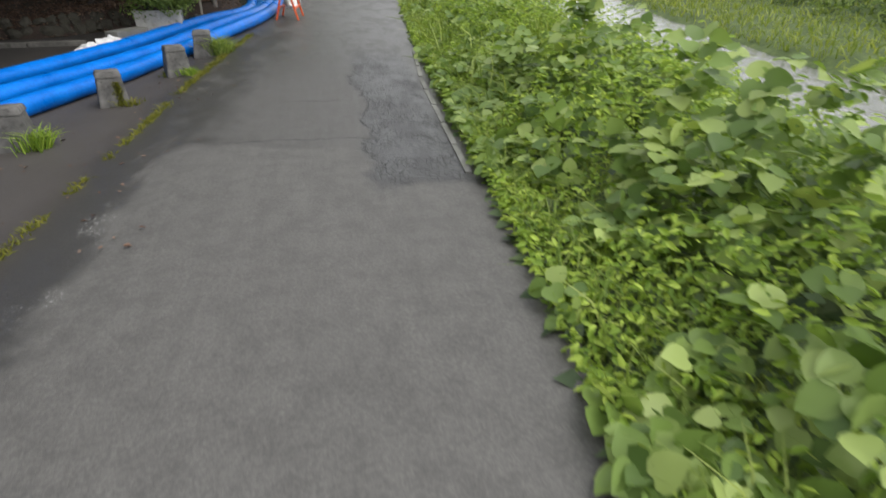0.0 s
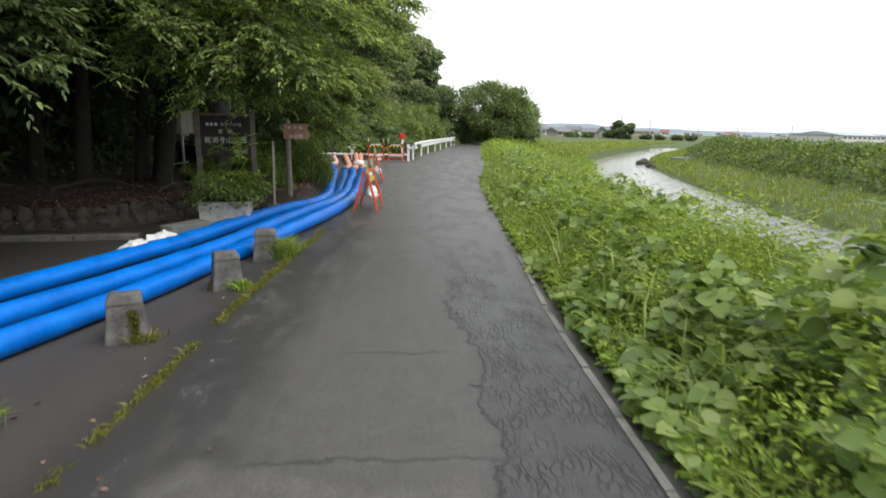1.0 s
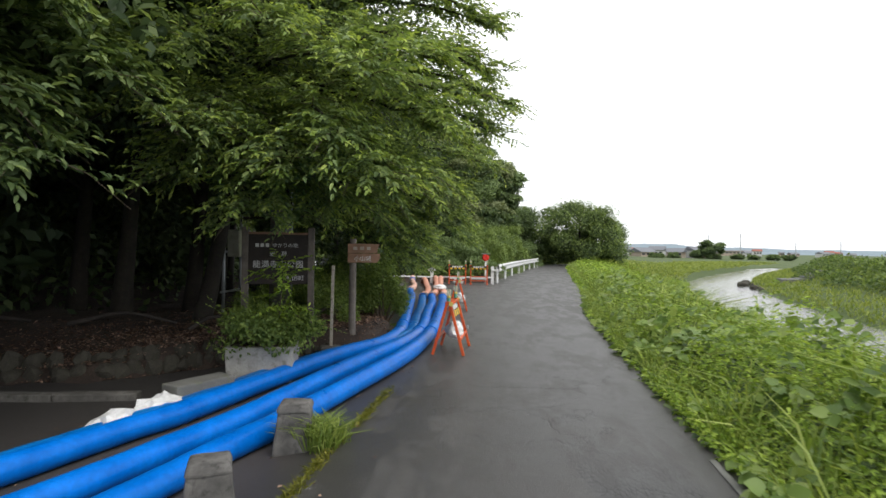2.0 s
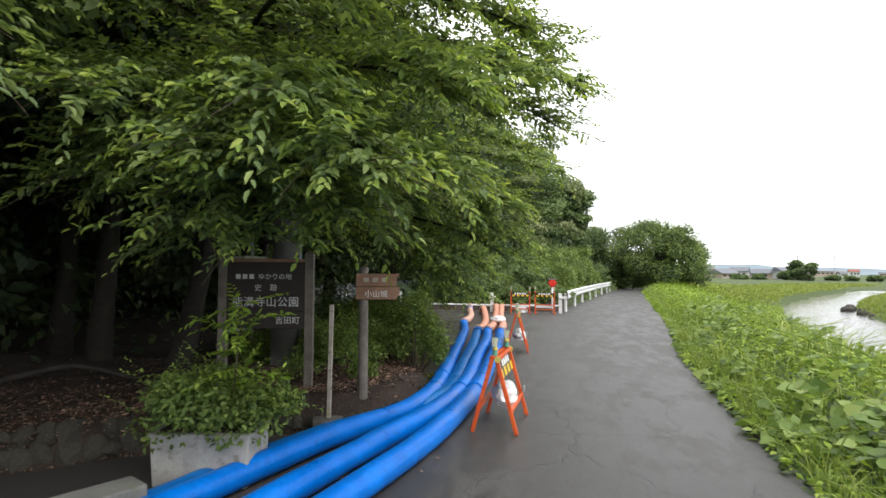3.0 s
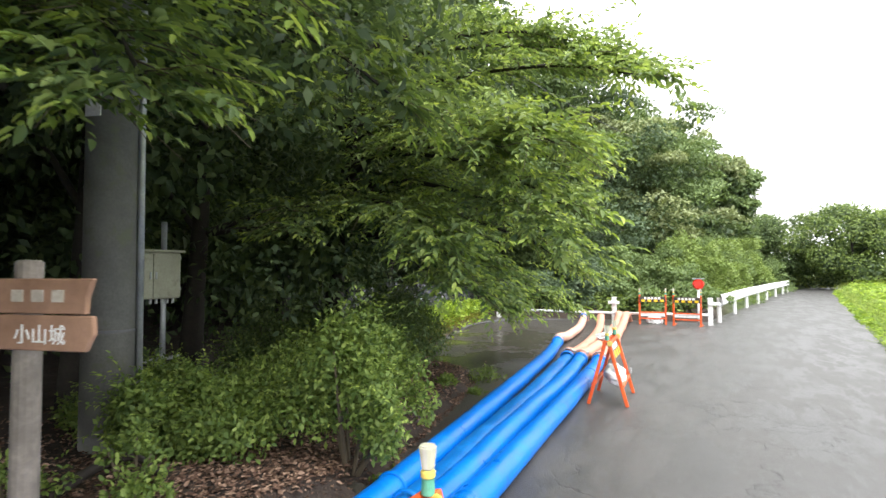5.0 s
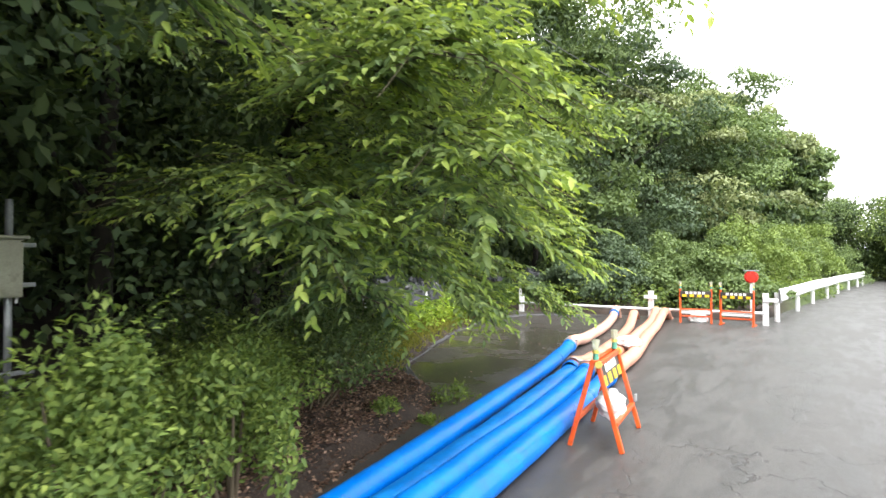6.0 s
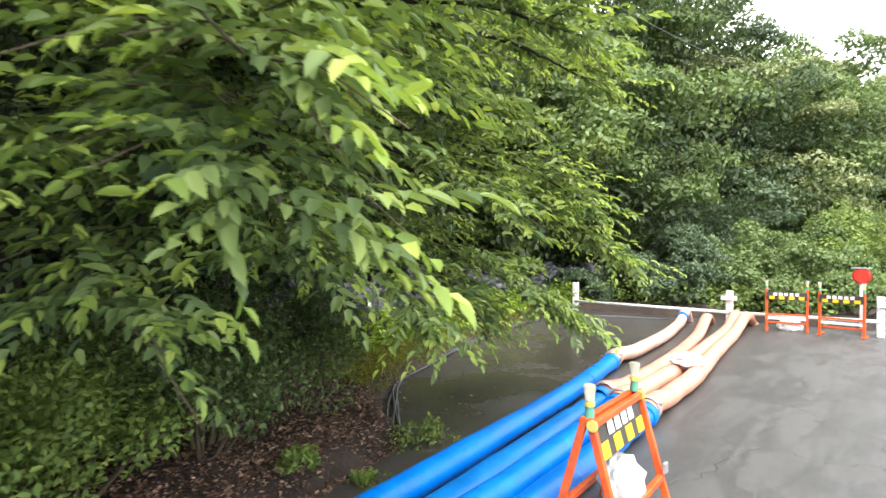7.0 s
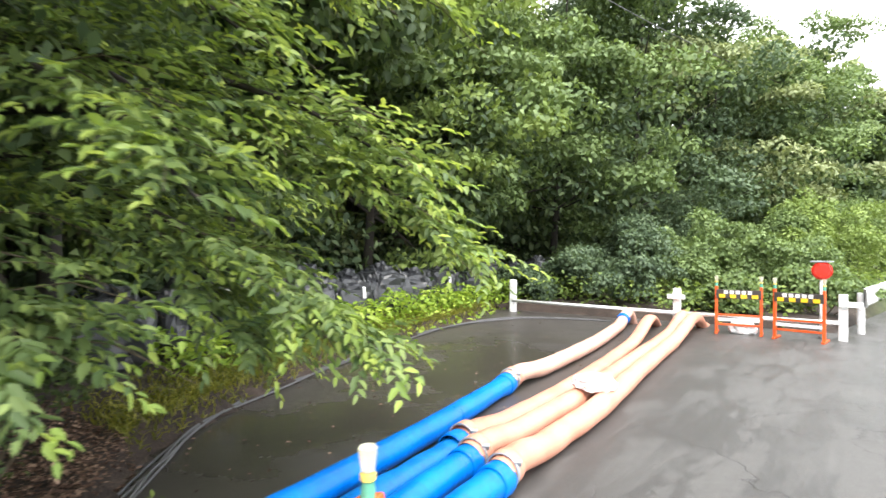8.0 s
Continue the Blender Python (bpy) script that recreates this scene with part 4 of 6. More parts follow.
for x, y, a in ((-1.74, 4.45, 12), (-1.39, 5.74, 22), (-1.02, 6.95, 24), (-0.88, 7.97, 10)):
    post = bollard(x, y, a, "squat tapered blackened concrete bollard with moss")
    if 5 < y < 6:
        k = 420
        h = rng.uniform(0.01, 0.26, k)
        pos = np.stack([rng.normal(size=k) * 0.016 + 0.055 + 0.03 * (0.3 - h), -0.146 + 0.1 * h, h], -1)
        v, q = blade_arrays(pos, rng.normal(size=(k, 3)) * (0.6, 0.3, 0.5) + (0, -0.8, 0.3), rng.uniform(0.012, 0.035, k), 0.004)
        tagged(array_obj("moss", v, q, MOSS, post), "strip of bright yellow-green moss", kind="stuff")


# ---- barricades ----
def bars_text(parent, m, widths, h, material, gap=0.018):
    """Unreadable lettering: plain bars, one mesh a character."""
    x = 0.0
    for w in widths:
        bm = bmesh.new()
        box_bm(w * 0.86, 0.004, h * 0.86, m @ pose(x + w / 2, -0.002, h * 0.05), 0, bm)
        part("character", bm, material, parent)
        x += w + gap


def warning_lamp(parent, m):
    lamp = part("lamp", cyl_bm(0.026, 0.022, 0.06, m, 14, 0.004), LAMP_BASE, parent, "green lamp base")
    part("ring", cyl_bm(0.027, 0.027, 0.026, m @ pose(0, 0, 0.06), 14, 0.004), LAMP_RING, lamp)
    part("lens", cyl_bm(0.022, 0.033, 0.085, m @ pose(0, 0, 0.086), 14, 0.006), LENS, lamp)


def a_barricade(x, y, turn, label):
    """A folding A-frame barricade; its plate faces +x, its length lies along y."""
    ob = thing("barricade", pose(x, y, float(pave_z(x, y)), 0, 0, turn), label, "barricade", "folding barricades")
    H, L, S = 0.70, 0.37, 0.205
    for sx in (-1, 1):
        part("leg", rod_sq((sx * S, -L, 0), (sx * 0.012, -L, H), 0.036), ORANGE, ob)
        part("leg", rod_sq((sx * S, L, 0), (sx * 0.012, L, H), 0.036), ORANGE, ob)
        part("rail", rod_sq((sx * 0.03, -L, H - 0.03), (sx * 0.03, L, H - 0.03), 0.034), ORANGE, ob)
        part("rail", rod_sq((sx * 0.155, -L, 0.21), (sx * 0.155, L, 0.21), 0.034), ORANGE, ob)
    lean = math.degrees(math.atan2(S - 0.012, H))
    plate_m = pose(0.062, 0, H - 0.225, 0, -lean, 0)
    plate = part("plate", box_bm(0.014, 2 * L - 0.06, 0.19, plate_m, 0.003), BLACK, ob, "black plate with yellow blocks and white lettering")
    for a in range(4):
        part("yellow_block", box_bm(0.006, 0.10, 0.08, plate_m @ pose(0.008, -0.27 + a * 0.18, 0.006), 0.001), YELLOW, plate)
    face = plate_m @ pose(0.012, -0.2, 0.1, 0, 0, 90)
    bars_text(plate, face, (0.085, 0.085, 0.085, 0.085), 0.08, WHITE_INK)
    for yy in (-L, L):
        warning_lamp(ob, pose(0, yy * 0.93, H - 0.01))
        part("hinge", cyl_bm(0.03, 0.03, 0.012, pose(0.035, yy - 0.02, H - 0.03, 90, 0, 0), 12, 0.003), LAMP_RING, ob)
    part("reflector", box_bm(0.02, 0.05, 0.06, pose(0.18, L - 0.02, 0.24), 0.004), STEEL, ob)
    return ob


def rod_sq(a, b, w):
    """An angle-iron bar of square section between two points."""
    a, b = Vector(a), Vector(b)
    d = b - a
    m = Matrix.Translation(a) @ d.to_track_quat("Z", "Y").to_matrix().to_4x4()
    return box_bm(w, w, d.length, m, 0.005)


for x, y, a in ((0.09, 11.6, -5), (-0.02, 16.81, 2)):
    a_barricade(x, y, a, "orange folding barricade with black and yellow plate beside the hoses")
    crumpled("sandbag", pose(x + 0.02, y + 0.03, float(pave_z(x, y)) + 0.2, 8, 12, 15 + a), 0.25, 0.4, 0.19, WHITE_PLASTIC, "white sandbag slung on the low rails of a barricade", "sandbag", "barricade sandbags", x * 9 + y)


def guard_frame(x, y, turn):
    """An upright orange barricade with two legs and a striped plate."""
    ob = thing("barricade", pose(x, y, float(pave_z(x, y)), 0, 0, turn), "upright orange barricade with lettered plate in front of the white fence", "barricade", "fence barricades")
    for sx in (-0.33, 0.33):
        part("post", box_bm(0.045, 0.05, 0.80, pose(sx, 0, 0), 0.006), ORANGE, ob)
        part("foot", box_bm(0.045, 0.38, 0.03, pose(sx, 0.1, 0), 0.005), ORANGE, ob)
        warning_lamp(ob, pose(sx, 0, 0.80))
    for zz in (0.14, 0.30):
        part("rail", box_bm(0.64, 0.03, 0.035, pose(0, 0, zz), 0.004), ORANGE, ob)
    part("striped_rail", box_bm(0.62, 0.012, 0.05, pose(0, -0.022, 0.215), 0.003), WHITE_PAINT, ob)
    plate = part("plate", box_bm(0.66, 0.016, 0.145, pose(0, -0.034, 0.60), 0.004), BLACK, ob, "black plate with yellow blocks and white lettering")
    for a in range(4):
        part("yellow_block", box_bm(0.09, 0.006, 0.06, pose(-0.24 + 0.16 * a, -0.044, 0.608), 0.001), YELLOW, plate)
    bars_text(plate, pose(-0.22, -0.043, 0.672), (0.07, 0.07, 0.07, 0.07, 0.07), 0.066, WHITE_INK)
    return ob


guard_frame(-0.39, 26.2, 6)
guard_frame(0.47, 26.05, -8)
crumpled("sandbag", pose(-0.35, 26.35, float(pave_z(0, 26)), 0, 0, 5), 0.42, 0.3, 0.24, WHITE_PLASTIC, "white sandbag on the foot of a fence barricade", "sandbag", "barricade sandbags", 5)

# ---- white fence, red lamp, guard rail ----
fence = thing("pipe_fence", Matrix.Identity(4), "white painted post fence with one low pipe rail", "fence")
for x, y, h, cross in ((-5.0, 26.75, 0.74, 0.0), (-1.45, 26.55, 0.72, 0.3), (1.02, 26.5, 0.74, 0.3)):
    z = float(pave_z(x, y)) - 0.02
    post = part("post", box_bm(0.12, 0.12, h, pose(x, y, z), 0.01), WHITE_PAINT, fence)
    if cross:
        part("cross_arm", box_bm(cross, 0.07, 0.08, pose(x + (0.1 if x > 0 else 0), y - 0.07, z + h - 0.19), 0.008), WHITE_PAINT, post)
for a, b in (((-5.0, 26.70, 0.30), (-1.45, 26.5, 0.30)), ((-1.45, 26.5, 0.30), (1.02, 26.45, 0.32))):
    part("rail", rod_bm(a, b, 0.032, 10), WHITE_PAINT, fence, smooth=True)

lamp_post = thing("warning_light", pose(0.74, 26.62, float(pave_z(0.7, 26.6)) - 0.02), "round red warning light on a white post", "warning light")
part("post", cyl_bm(0.035, 0.035, 0.95, None, 12), WHITE_PAINT, lamp_post, smooth=True)
hood = part("housing", cyl_bm(0.145, 0.145, 0.09, pose(0, 0.045, 1.1, 90, 0, 0), 28, 0.01), RED, lamp_post)
part("lens", cyl_bm(0.135, 0.115, 0.03, pose(0, -0.045, 1.1, 90, 0, 0), 24, 0.008), RED, hood, "domed red lens")
part("hood", box_bm(0.31, 0.13, 0.02, pose(0, -0.01, 1.236), 0.004), STEEL, hood)


def guard_rail():
    line = smooth_path([(1.28, 27.3, 0), (1.8, 30.8, 0), (2.34, 34.3, 0), (2.95, 37.6, 0), (3.65, 41.7, 0), (4.6, 46.5, 0), (5.5, 51.2, 0)], 90)
    line[:, 2] = pave_z(line[:, 0], line[:, 1])
    ob = thing("guard_rail", Matrix.Identity(4), "white corrugated steel guard rail along the lane", "guard rail")
    prof = np.array([(0.0, 0.46), (0.045, 0.50), (0.045, 0.55), (0.0, 0.60), (0.0, 0.63), (0.045, 0.68), (0.045, 0.73), (0.0, 0.775), (-0.008, 0.775), (-0.008, 0.46)])
    tan = unit(np.gradient(line, axis=0))
    side = unit(np.cross(tan, (0, 0, 1.0)))
    v = line[:, None] + side[:, None] * prof[None, :, :1] + np.array((0, 0, 1.0)) * prof[None, :, 1:]
    m = len(prof)
    i, j = np.meshgrid(np.arange(len(line) - 1), np.arange(m), indexing="ij")
    array_obj("beam", v.reshape(-1, 3), np.stack([i * m + j, i * m + (j + 1) % m, (i + 1) * m + (j + 1) % m, (i + 1) * m + j], -1).reshape(-1, 4), WHITE_PAINT, ob)
    end = line[0]
    part("end_wing", cyl_bm(0.16, 0.16, 0.02, pose(end[0] + 0.02, end[1] - 0.02, 0.66, 90, 0, 98), 20, 0.004), WHITE_PAINT, ob)
    for y in (27.5, 30.9, 34.3, 37.6, 41.2, 44.8, 48.4, 51.0):
        x = float(np.interp(y, line[:, 1], line[:, 0])) - 0.07
        part("post", cyl_bm(0.057, 0.057, 0.78, pose(x, y, -0.05), 14, 0.006), WHITE_PAINT, ob, smooth=False)


guard_rail()


# ---- signs on the planting bed ----
def lettering(body, m, size, material, parent):
    """Each character as a thin raised mesh; m: the line's lower middle, facing -y."""
    for k, one in enumerate(body):
        if one in " \u3000":
            continue
        c = bpy.data.curves.new("character", "FONT")
        c.body, c.size, c.align_x, c.extrude = one, size, "CENTER", 0.0015
        ob = new("character", c)
        bpy.context.view_layer.update()
        me = bpy.data.meshes.new_from_object(ob.evaluated_get(bpy.context.evaluated_depsgraph_get()))
        bpy.data.objects.remove(ob)
        bpy.data.curves.remove(c)
        me.materials.clear()
        me.materials.append(material)
        o = new("character", me)
        me.transform(m @ pose((k - (len(body) - 1) / 2) * size * 1.03, 0, 0, 90, 0, 0))
        o.parent = parent


BED_Z = float(land_z(-2.2, 11.5))
board = thing("park_sign", pose(-2.26, 11.32, 0, 0, 0, 13.5), "dark weathered timber notice board with white lettering", "sign")
for sx in (-0.43, 0.43):
    part("post", box_bm(0.085, 0.085, 1.42, pose(sx, 0, BED_Z - 0.08), 0.008), GREY_WOOD, board)
panel = part("panel", box_bm(0.775, 0.035, 0.70, pose(0, -0.01, 0.93), 0.004), DARK_WOOD, board)
for k in range(4):
    part("plank", box_bm(0.765, 0.012, 0.168, pose(0, -0.032, 0.936 + k * 0.174), 0.004), DARK_WOOD, panel)
part("frame_strip", box_bm(0.775, 0.05, 0.03, pose(0, -0.015, 1.60), 0.004), BROWN_WOOD, panel)
lettering("能満寺山公園", pose(0.0, -0.0405, 1.16), 0.108, OLD_WHITE_INK, panel)
lettering("史　跡", pose(0.0, -0.0405, 1.315), 0.075, OLD_WHITE_INK, panel)
lettering("ゆかりの地", pose(0.09, -0.0405, 1.43), 0.066, OLD_WHITE_INK, panel)
bars_text(panel, pose(-0.3, -0.04, 1.427), (0.052, 0.052, 0.052), 0.055, OLD_WHITE_INK, 0.014)
lettering("吉田町", pose(0.22, -0.0405, 0.985), 0.08, OLD_WHITE_INK, panel)

arrow = thing("wooden_signpost", pose(-1.25, 11.36, 0, 0, 0, 12), "brown timber arrow signboard on a round post", "sign")
part("post", cyl_bm(0.05, 0.046, 1.30, pose(0, 0.03, BED_Z - 0.1), 14, 0.006), GREY_WOOD, arrow, smooth=False)
for k, z in enumerate((1.235, 1.365)):
    bm = bmesh.new()
    out = [(-0.07, 0), (0.325, 0), (0.36 - 0.03 * k, 0.062), (0.355, 0.125), (-0.07, 0.125)]
    front = [bm.verts.new((a, -0.035, z + b)) for a, b in out]
    back = [bm.verts.new((a, -0.012, z + b)) for a, b in out]
    bm.faces.new(front)
    bm.faces.new(back[::-1])
    for t in range(5):
        bm.faces.new((front[t], back[t], back[(t + 1) % 5], front[(t + 1) % 5]))
    bmesh.ops.recalc_face_normals(bm, faces=bm.faces)
    bmesh.ops.bevel(bm, geom=list(bm.edges), offset=0.004, segments=1, affect="EDGES")
    brd = part("board", bm, BROWN_WOOD, arrow)
    if k == 0:
        lettering("小山城", pose(0.13, -0.0365, z + 0.03), 0.075, OLD_WHITE_INK, brd)
    else:
        bars_text(brd, pose(0.0, -0.036, z + 0.04), (0.06, 0.06, 0.06), 0.05, PALE_WOOD, 0.03)

stake = thing("stake", pose(-1.42, 10.93, float(pave_z(-1.4, 10.9)), 0, 0.8, 10), "thin bleached timber stake standing before the bed", "stake")
part("shaft", box_bm(0.036, 0.036, 1.16, None, 0.004), PALE_WOOD, stake)
part("footing", box_bm(0.26, 0.2, 0.16, pose(0.0, -0.02, -0.02, 0, 0, 8), 0.02), CONCRETE, stake)

planter = thing("planter", pose(-1.86, 9.82, float(pave_z(-1.86, 9.8)) - 0.005, 0, 0, 9), "weathered pale concrete planter trough full of shrubs", "planter")
bm = box_bm(0.66, 0.4, 0.36, None, 0.015, top=1.06)
part("trough", bm, PLANTER_MAT, planter)
part("rim", box_bm(0.715, 0.44, 0.03, pose(0, 0, 0.345), 0.01), PLANTER_MAT, planter)
part("soil", box_bm(0.6, 0.33, 0.02, pose(0, 0, 0.372), 0.004), EARTH, planter)

# ---- utility pole and meter cabinet ----
pole = thing("utility_pole", pose(-2.72, 12.65, float(land_z(-2.72, 12.65)) - 0.1), "stained grey concrete utility pole with steel conduits", "utility pole")
part("shaft", cyl_bm(0.168, 0.14, 9.0, None, 28), POLE_MAT, pole, smooth=True)
for k, (dx, dy) in enumerate(((0.13, 0.14), (0.06, 0.18))):
    part("conduit", rod_bm((dx, dy, 0.2), (dx - 0.02, dy, 5.0), 0.024, 10), STEEL, pole, smooth=True)
for zz in (0.9, 2.65):
    part("strap", cyl_bm(0.176 - 0.003 * zz, 0.176 - 0.003 * zz, 0.018, pose(0, 0, zz), 28), CABLE_MAT, pole)
part("tag", box_bm(0.12, 0.01, 0.16, pose(0.05, -0.168, 2.35, 0, 0, 15), 0.003), WHITE_PAINT, pole)

cab = thing("meter_cabinet", pose(-3.86, 13.75, 0, 0, 0, 88), "beige steel meter cabinet on a galvanised post", "cabinet")
body = part("body", box_bm(0.60, 0.2, 0.45, pose(0, 0, 1.25), 0.012), BOX_MAT, cab)
for sx in (-0.148, 0.148):
    door = part("door", box_bm(0.288, 0.014, 0.42, pose(sx, -0.106, 1.265), 0.004), BOX_MAT, body)
    part("handle", box_bm(0.016, 0.014, 0.07, pose(sx * 0.2, -0.117, 1.44), 0.004), STEEL, door)
part("canopy", box_bm(0.66, 0.25, 0.025, pose(0, -0.01, 1.70), 0.006), BOX_MAT, body)
part("post", rod_bm((0.28, 0.13, 0.1), (0.28, 0.13, 2.02), 0.028, 12), STEEL, cab, smooth=True)
part("post", rod_bm((-0.36, 0.13, 0.1), (-0.36, 0.13, 1.75), 0.028, 12), STEEL, cab, smooth=True)
for zz in (0.62, 1.32, 1.64):
    part("bracket", box_bm(0.95, 0.03, 0.035, pose(-0.02, 0.11, zz), 0.004), STEEL, cab)
for k in range(5):
    part("cable_gland", cyl_bm(0.014, 0.014, 0.05, pose(0.05 + k * 0.06, 0, 1.20), 8), STEEL, cab)

# ---- cables along the lot's edge ----
for k in range(4):
    off = (k - 1.5) * 0.055
    pts = [(-1.95, 17.2), (-2.5, 17.75), (-3.05, 18.4), (-3.5, 19.4), (-3.95, 20.8), (-4.4, 22.4), (-4.6, 24.2), (-4.3, 25.6), (-3.4, 26.2), (-2.6, 26.4)][: 10 - 2 * (k % 2)]
    p = smooth_path([(a + off - 0.12 + 0.06 * math.sin(2.1 * b + 1.3 * k), b - off * 0.6, 0) for a, b in pts], 90)
    p[:, 2] = pave_z(p[:, 0], p[:, 1]) + 0.018 + 0.012 * (k % 2)
    v, q = tube_arrays(p, 0.011, 7)
    tagged(array_obj("cable", v, q, CABLE_MAT, None, True), "grey electric cable lying along the asphalt's edge", "cable", "cables along the lot")


# ---- black bulk bags ----
def bulk_bag(x, y, turn, s, seed):
    z = float(land_z(x, y))
    ob = thing("bulk_bag", pose(x, y, z - 0.05, 0, 0, turn), "black woven bulk bag full of soil, tied on top", "bulk bag", "black bulk bags")
    bm = bmesh.new()
    bmesh.ops.create_icosphere(bm, subdivisions=4, radius=1)
    for v in bm.verts:
        c = v.co.copy()
        flat = max(abs(c.x), abs(c.y), 0.3)
        a = math.atan2(c.y, c.x)
        r = math.hypot(c.x, c.y)
        pleat = 0.05 * math.sin(15 * a + seed) * (0.3 + max(c.z, 0))
        k = 1 + 0.16 * noise.noise(c * 2 + Vector((seed, 0, 0))) + 0.10 * noise.noise(c * 5 + Vector((0, seed, 0))) + pleat
        e = 0.55
        hx = math.copysign(abs(c.x) ** e, c.x) * (r ** 0.3 if r > 0 else 0)
        hy = math.copysign(abs(c.y) ** e, c.y) * (r ** 0.3 if r > 0 else 0)
        hz = math.copysign(abs(c.z) ** 0.6, c.z)
        v.co = Vector((hx * 0.5 * k * s, hy * 0.5 * k * s, (hz * 0.45 * k + 0.42) * s))
    part("sack", bm, SACK, ob)
    crumpled("neck", pose(0.05, 0, 0.78 * s, 12, 6, 0), 0.4 * s, 0.34 * s, 0.24 * s, SACK, "", "", seed=seed + 2, sub=3, rough=0.5, parent=ob)
    if int(seed / 1.3 + 0.5) % 3 == 1:
        part("tag", box_bm(0.06, 0.008, 0.2, pose(0.12, -0.56 * s, 0.5 * s, -6, 0, 4), 0.002), WHITE_PLASTIC, ob, "white tag")
    for sx in (-0.28, 0.28):
        pth = smooth_path([(sx * s, -0.42 * s, 0.6 * s), (sx * s, -0.2 * s, 0.95 * s), (sx * s * 0.8, 0.15 * s, 0.88 * s)], 7)
        vv, qq = tube_arrays(pth, 0.02 * s, 5, 0.5)
        array_obj("lifting_strap", vv, qq, SACK, ob, True)


bag_line = [(-5.2, 18.4), (-5.45, 19.5), (-5.7, 20.5), (-5.95, 21.6), (-6.15, 22.7), (-6.35, 23.8), (-6.5, 24.9), (-6.65, 26.0), (-6.7, 27.1), (-6.65, 28.2), (-6.5, 29.3), (-6.3, 30.4), (-6.0, 31.5), (-5.6, 32.6), (-5.0, 33.6)]
for k, (x, y) in enumerate(bag_line):
    bulk_bag(x, y, 70 + 15 * math.sin(k * 1.7), 0.98 + 0.08 * math.sin(k * 2.9), k * 1.3)

# ---- distant telegraph pole ----
far_pole = thing("telegraph_pole", pose(5.05, 70, 0), "slender dark telegraph pole with cross-arms behind the trees", "utility pole")
part("shaft", cyl_bm(0.16, 0.10, 10.1, None, 12), POLE_MAT, far_pole, smooth=True)
for zz, w in ((9.75, 1.9), (8.9, 1.2), (7.3, 1.5)):
    part("cross_arm", box_bm(w, 0.09, 0.09, pose(w * 0.3, 0, zz), 0.01), STEEL, far_pole)
for k in range(3):
    part("insulator", cyl_bm(0.05, 0.04, 0.2, pose(0.1 + 0.6 * k, 0, 9.84), 8), WHITE_PAINT, far_pole)
wire = smooth_path([(5.3, 70, 9.8), (0.5, 50, 8.4), (-4.0, 32, 8.2), (-8, 14, 9.5)], 40)
v, q = tube_arrays(wire, 0.014, 5)
tagged(array_obj("overhead_wire", v, q, CABLE_MAT, None, True), "thin dark overhead wire sagging along the wood", "wire")

# ---- roadside trees that hang over the lane ----
def bough(a, b, lift=0.28, sag=0.04):
    """A bough from a to b that first rises, then droops."""
    a, b = np.array(a, float), np.array(b, float)
    m1, m2 = a + (b - a) * 0.35 + (0, 0, lift), a + (b - a) * 0.75 + (0, 0, lift * 0.8)
    return [tuple(a), tuple(m1), tuple(m2), tuple(b - (0, 0, sag))]


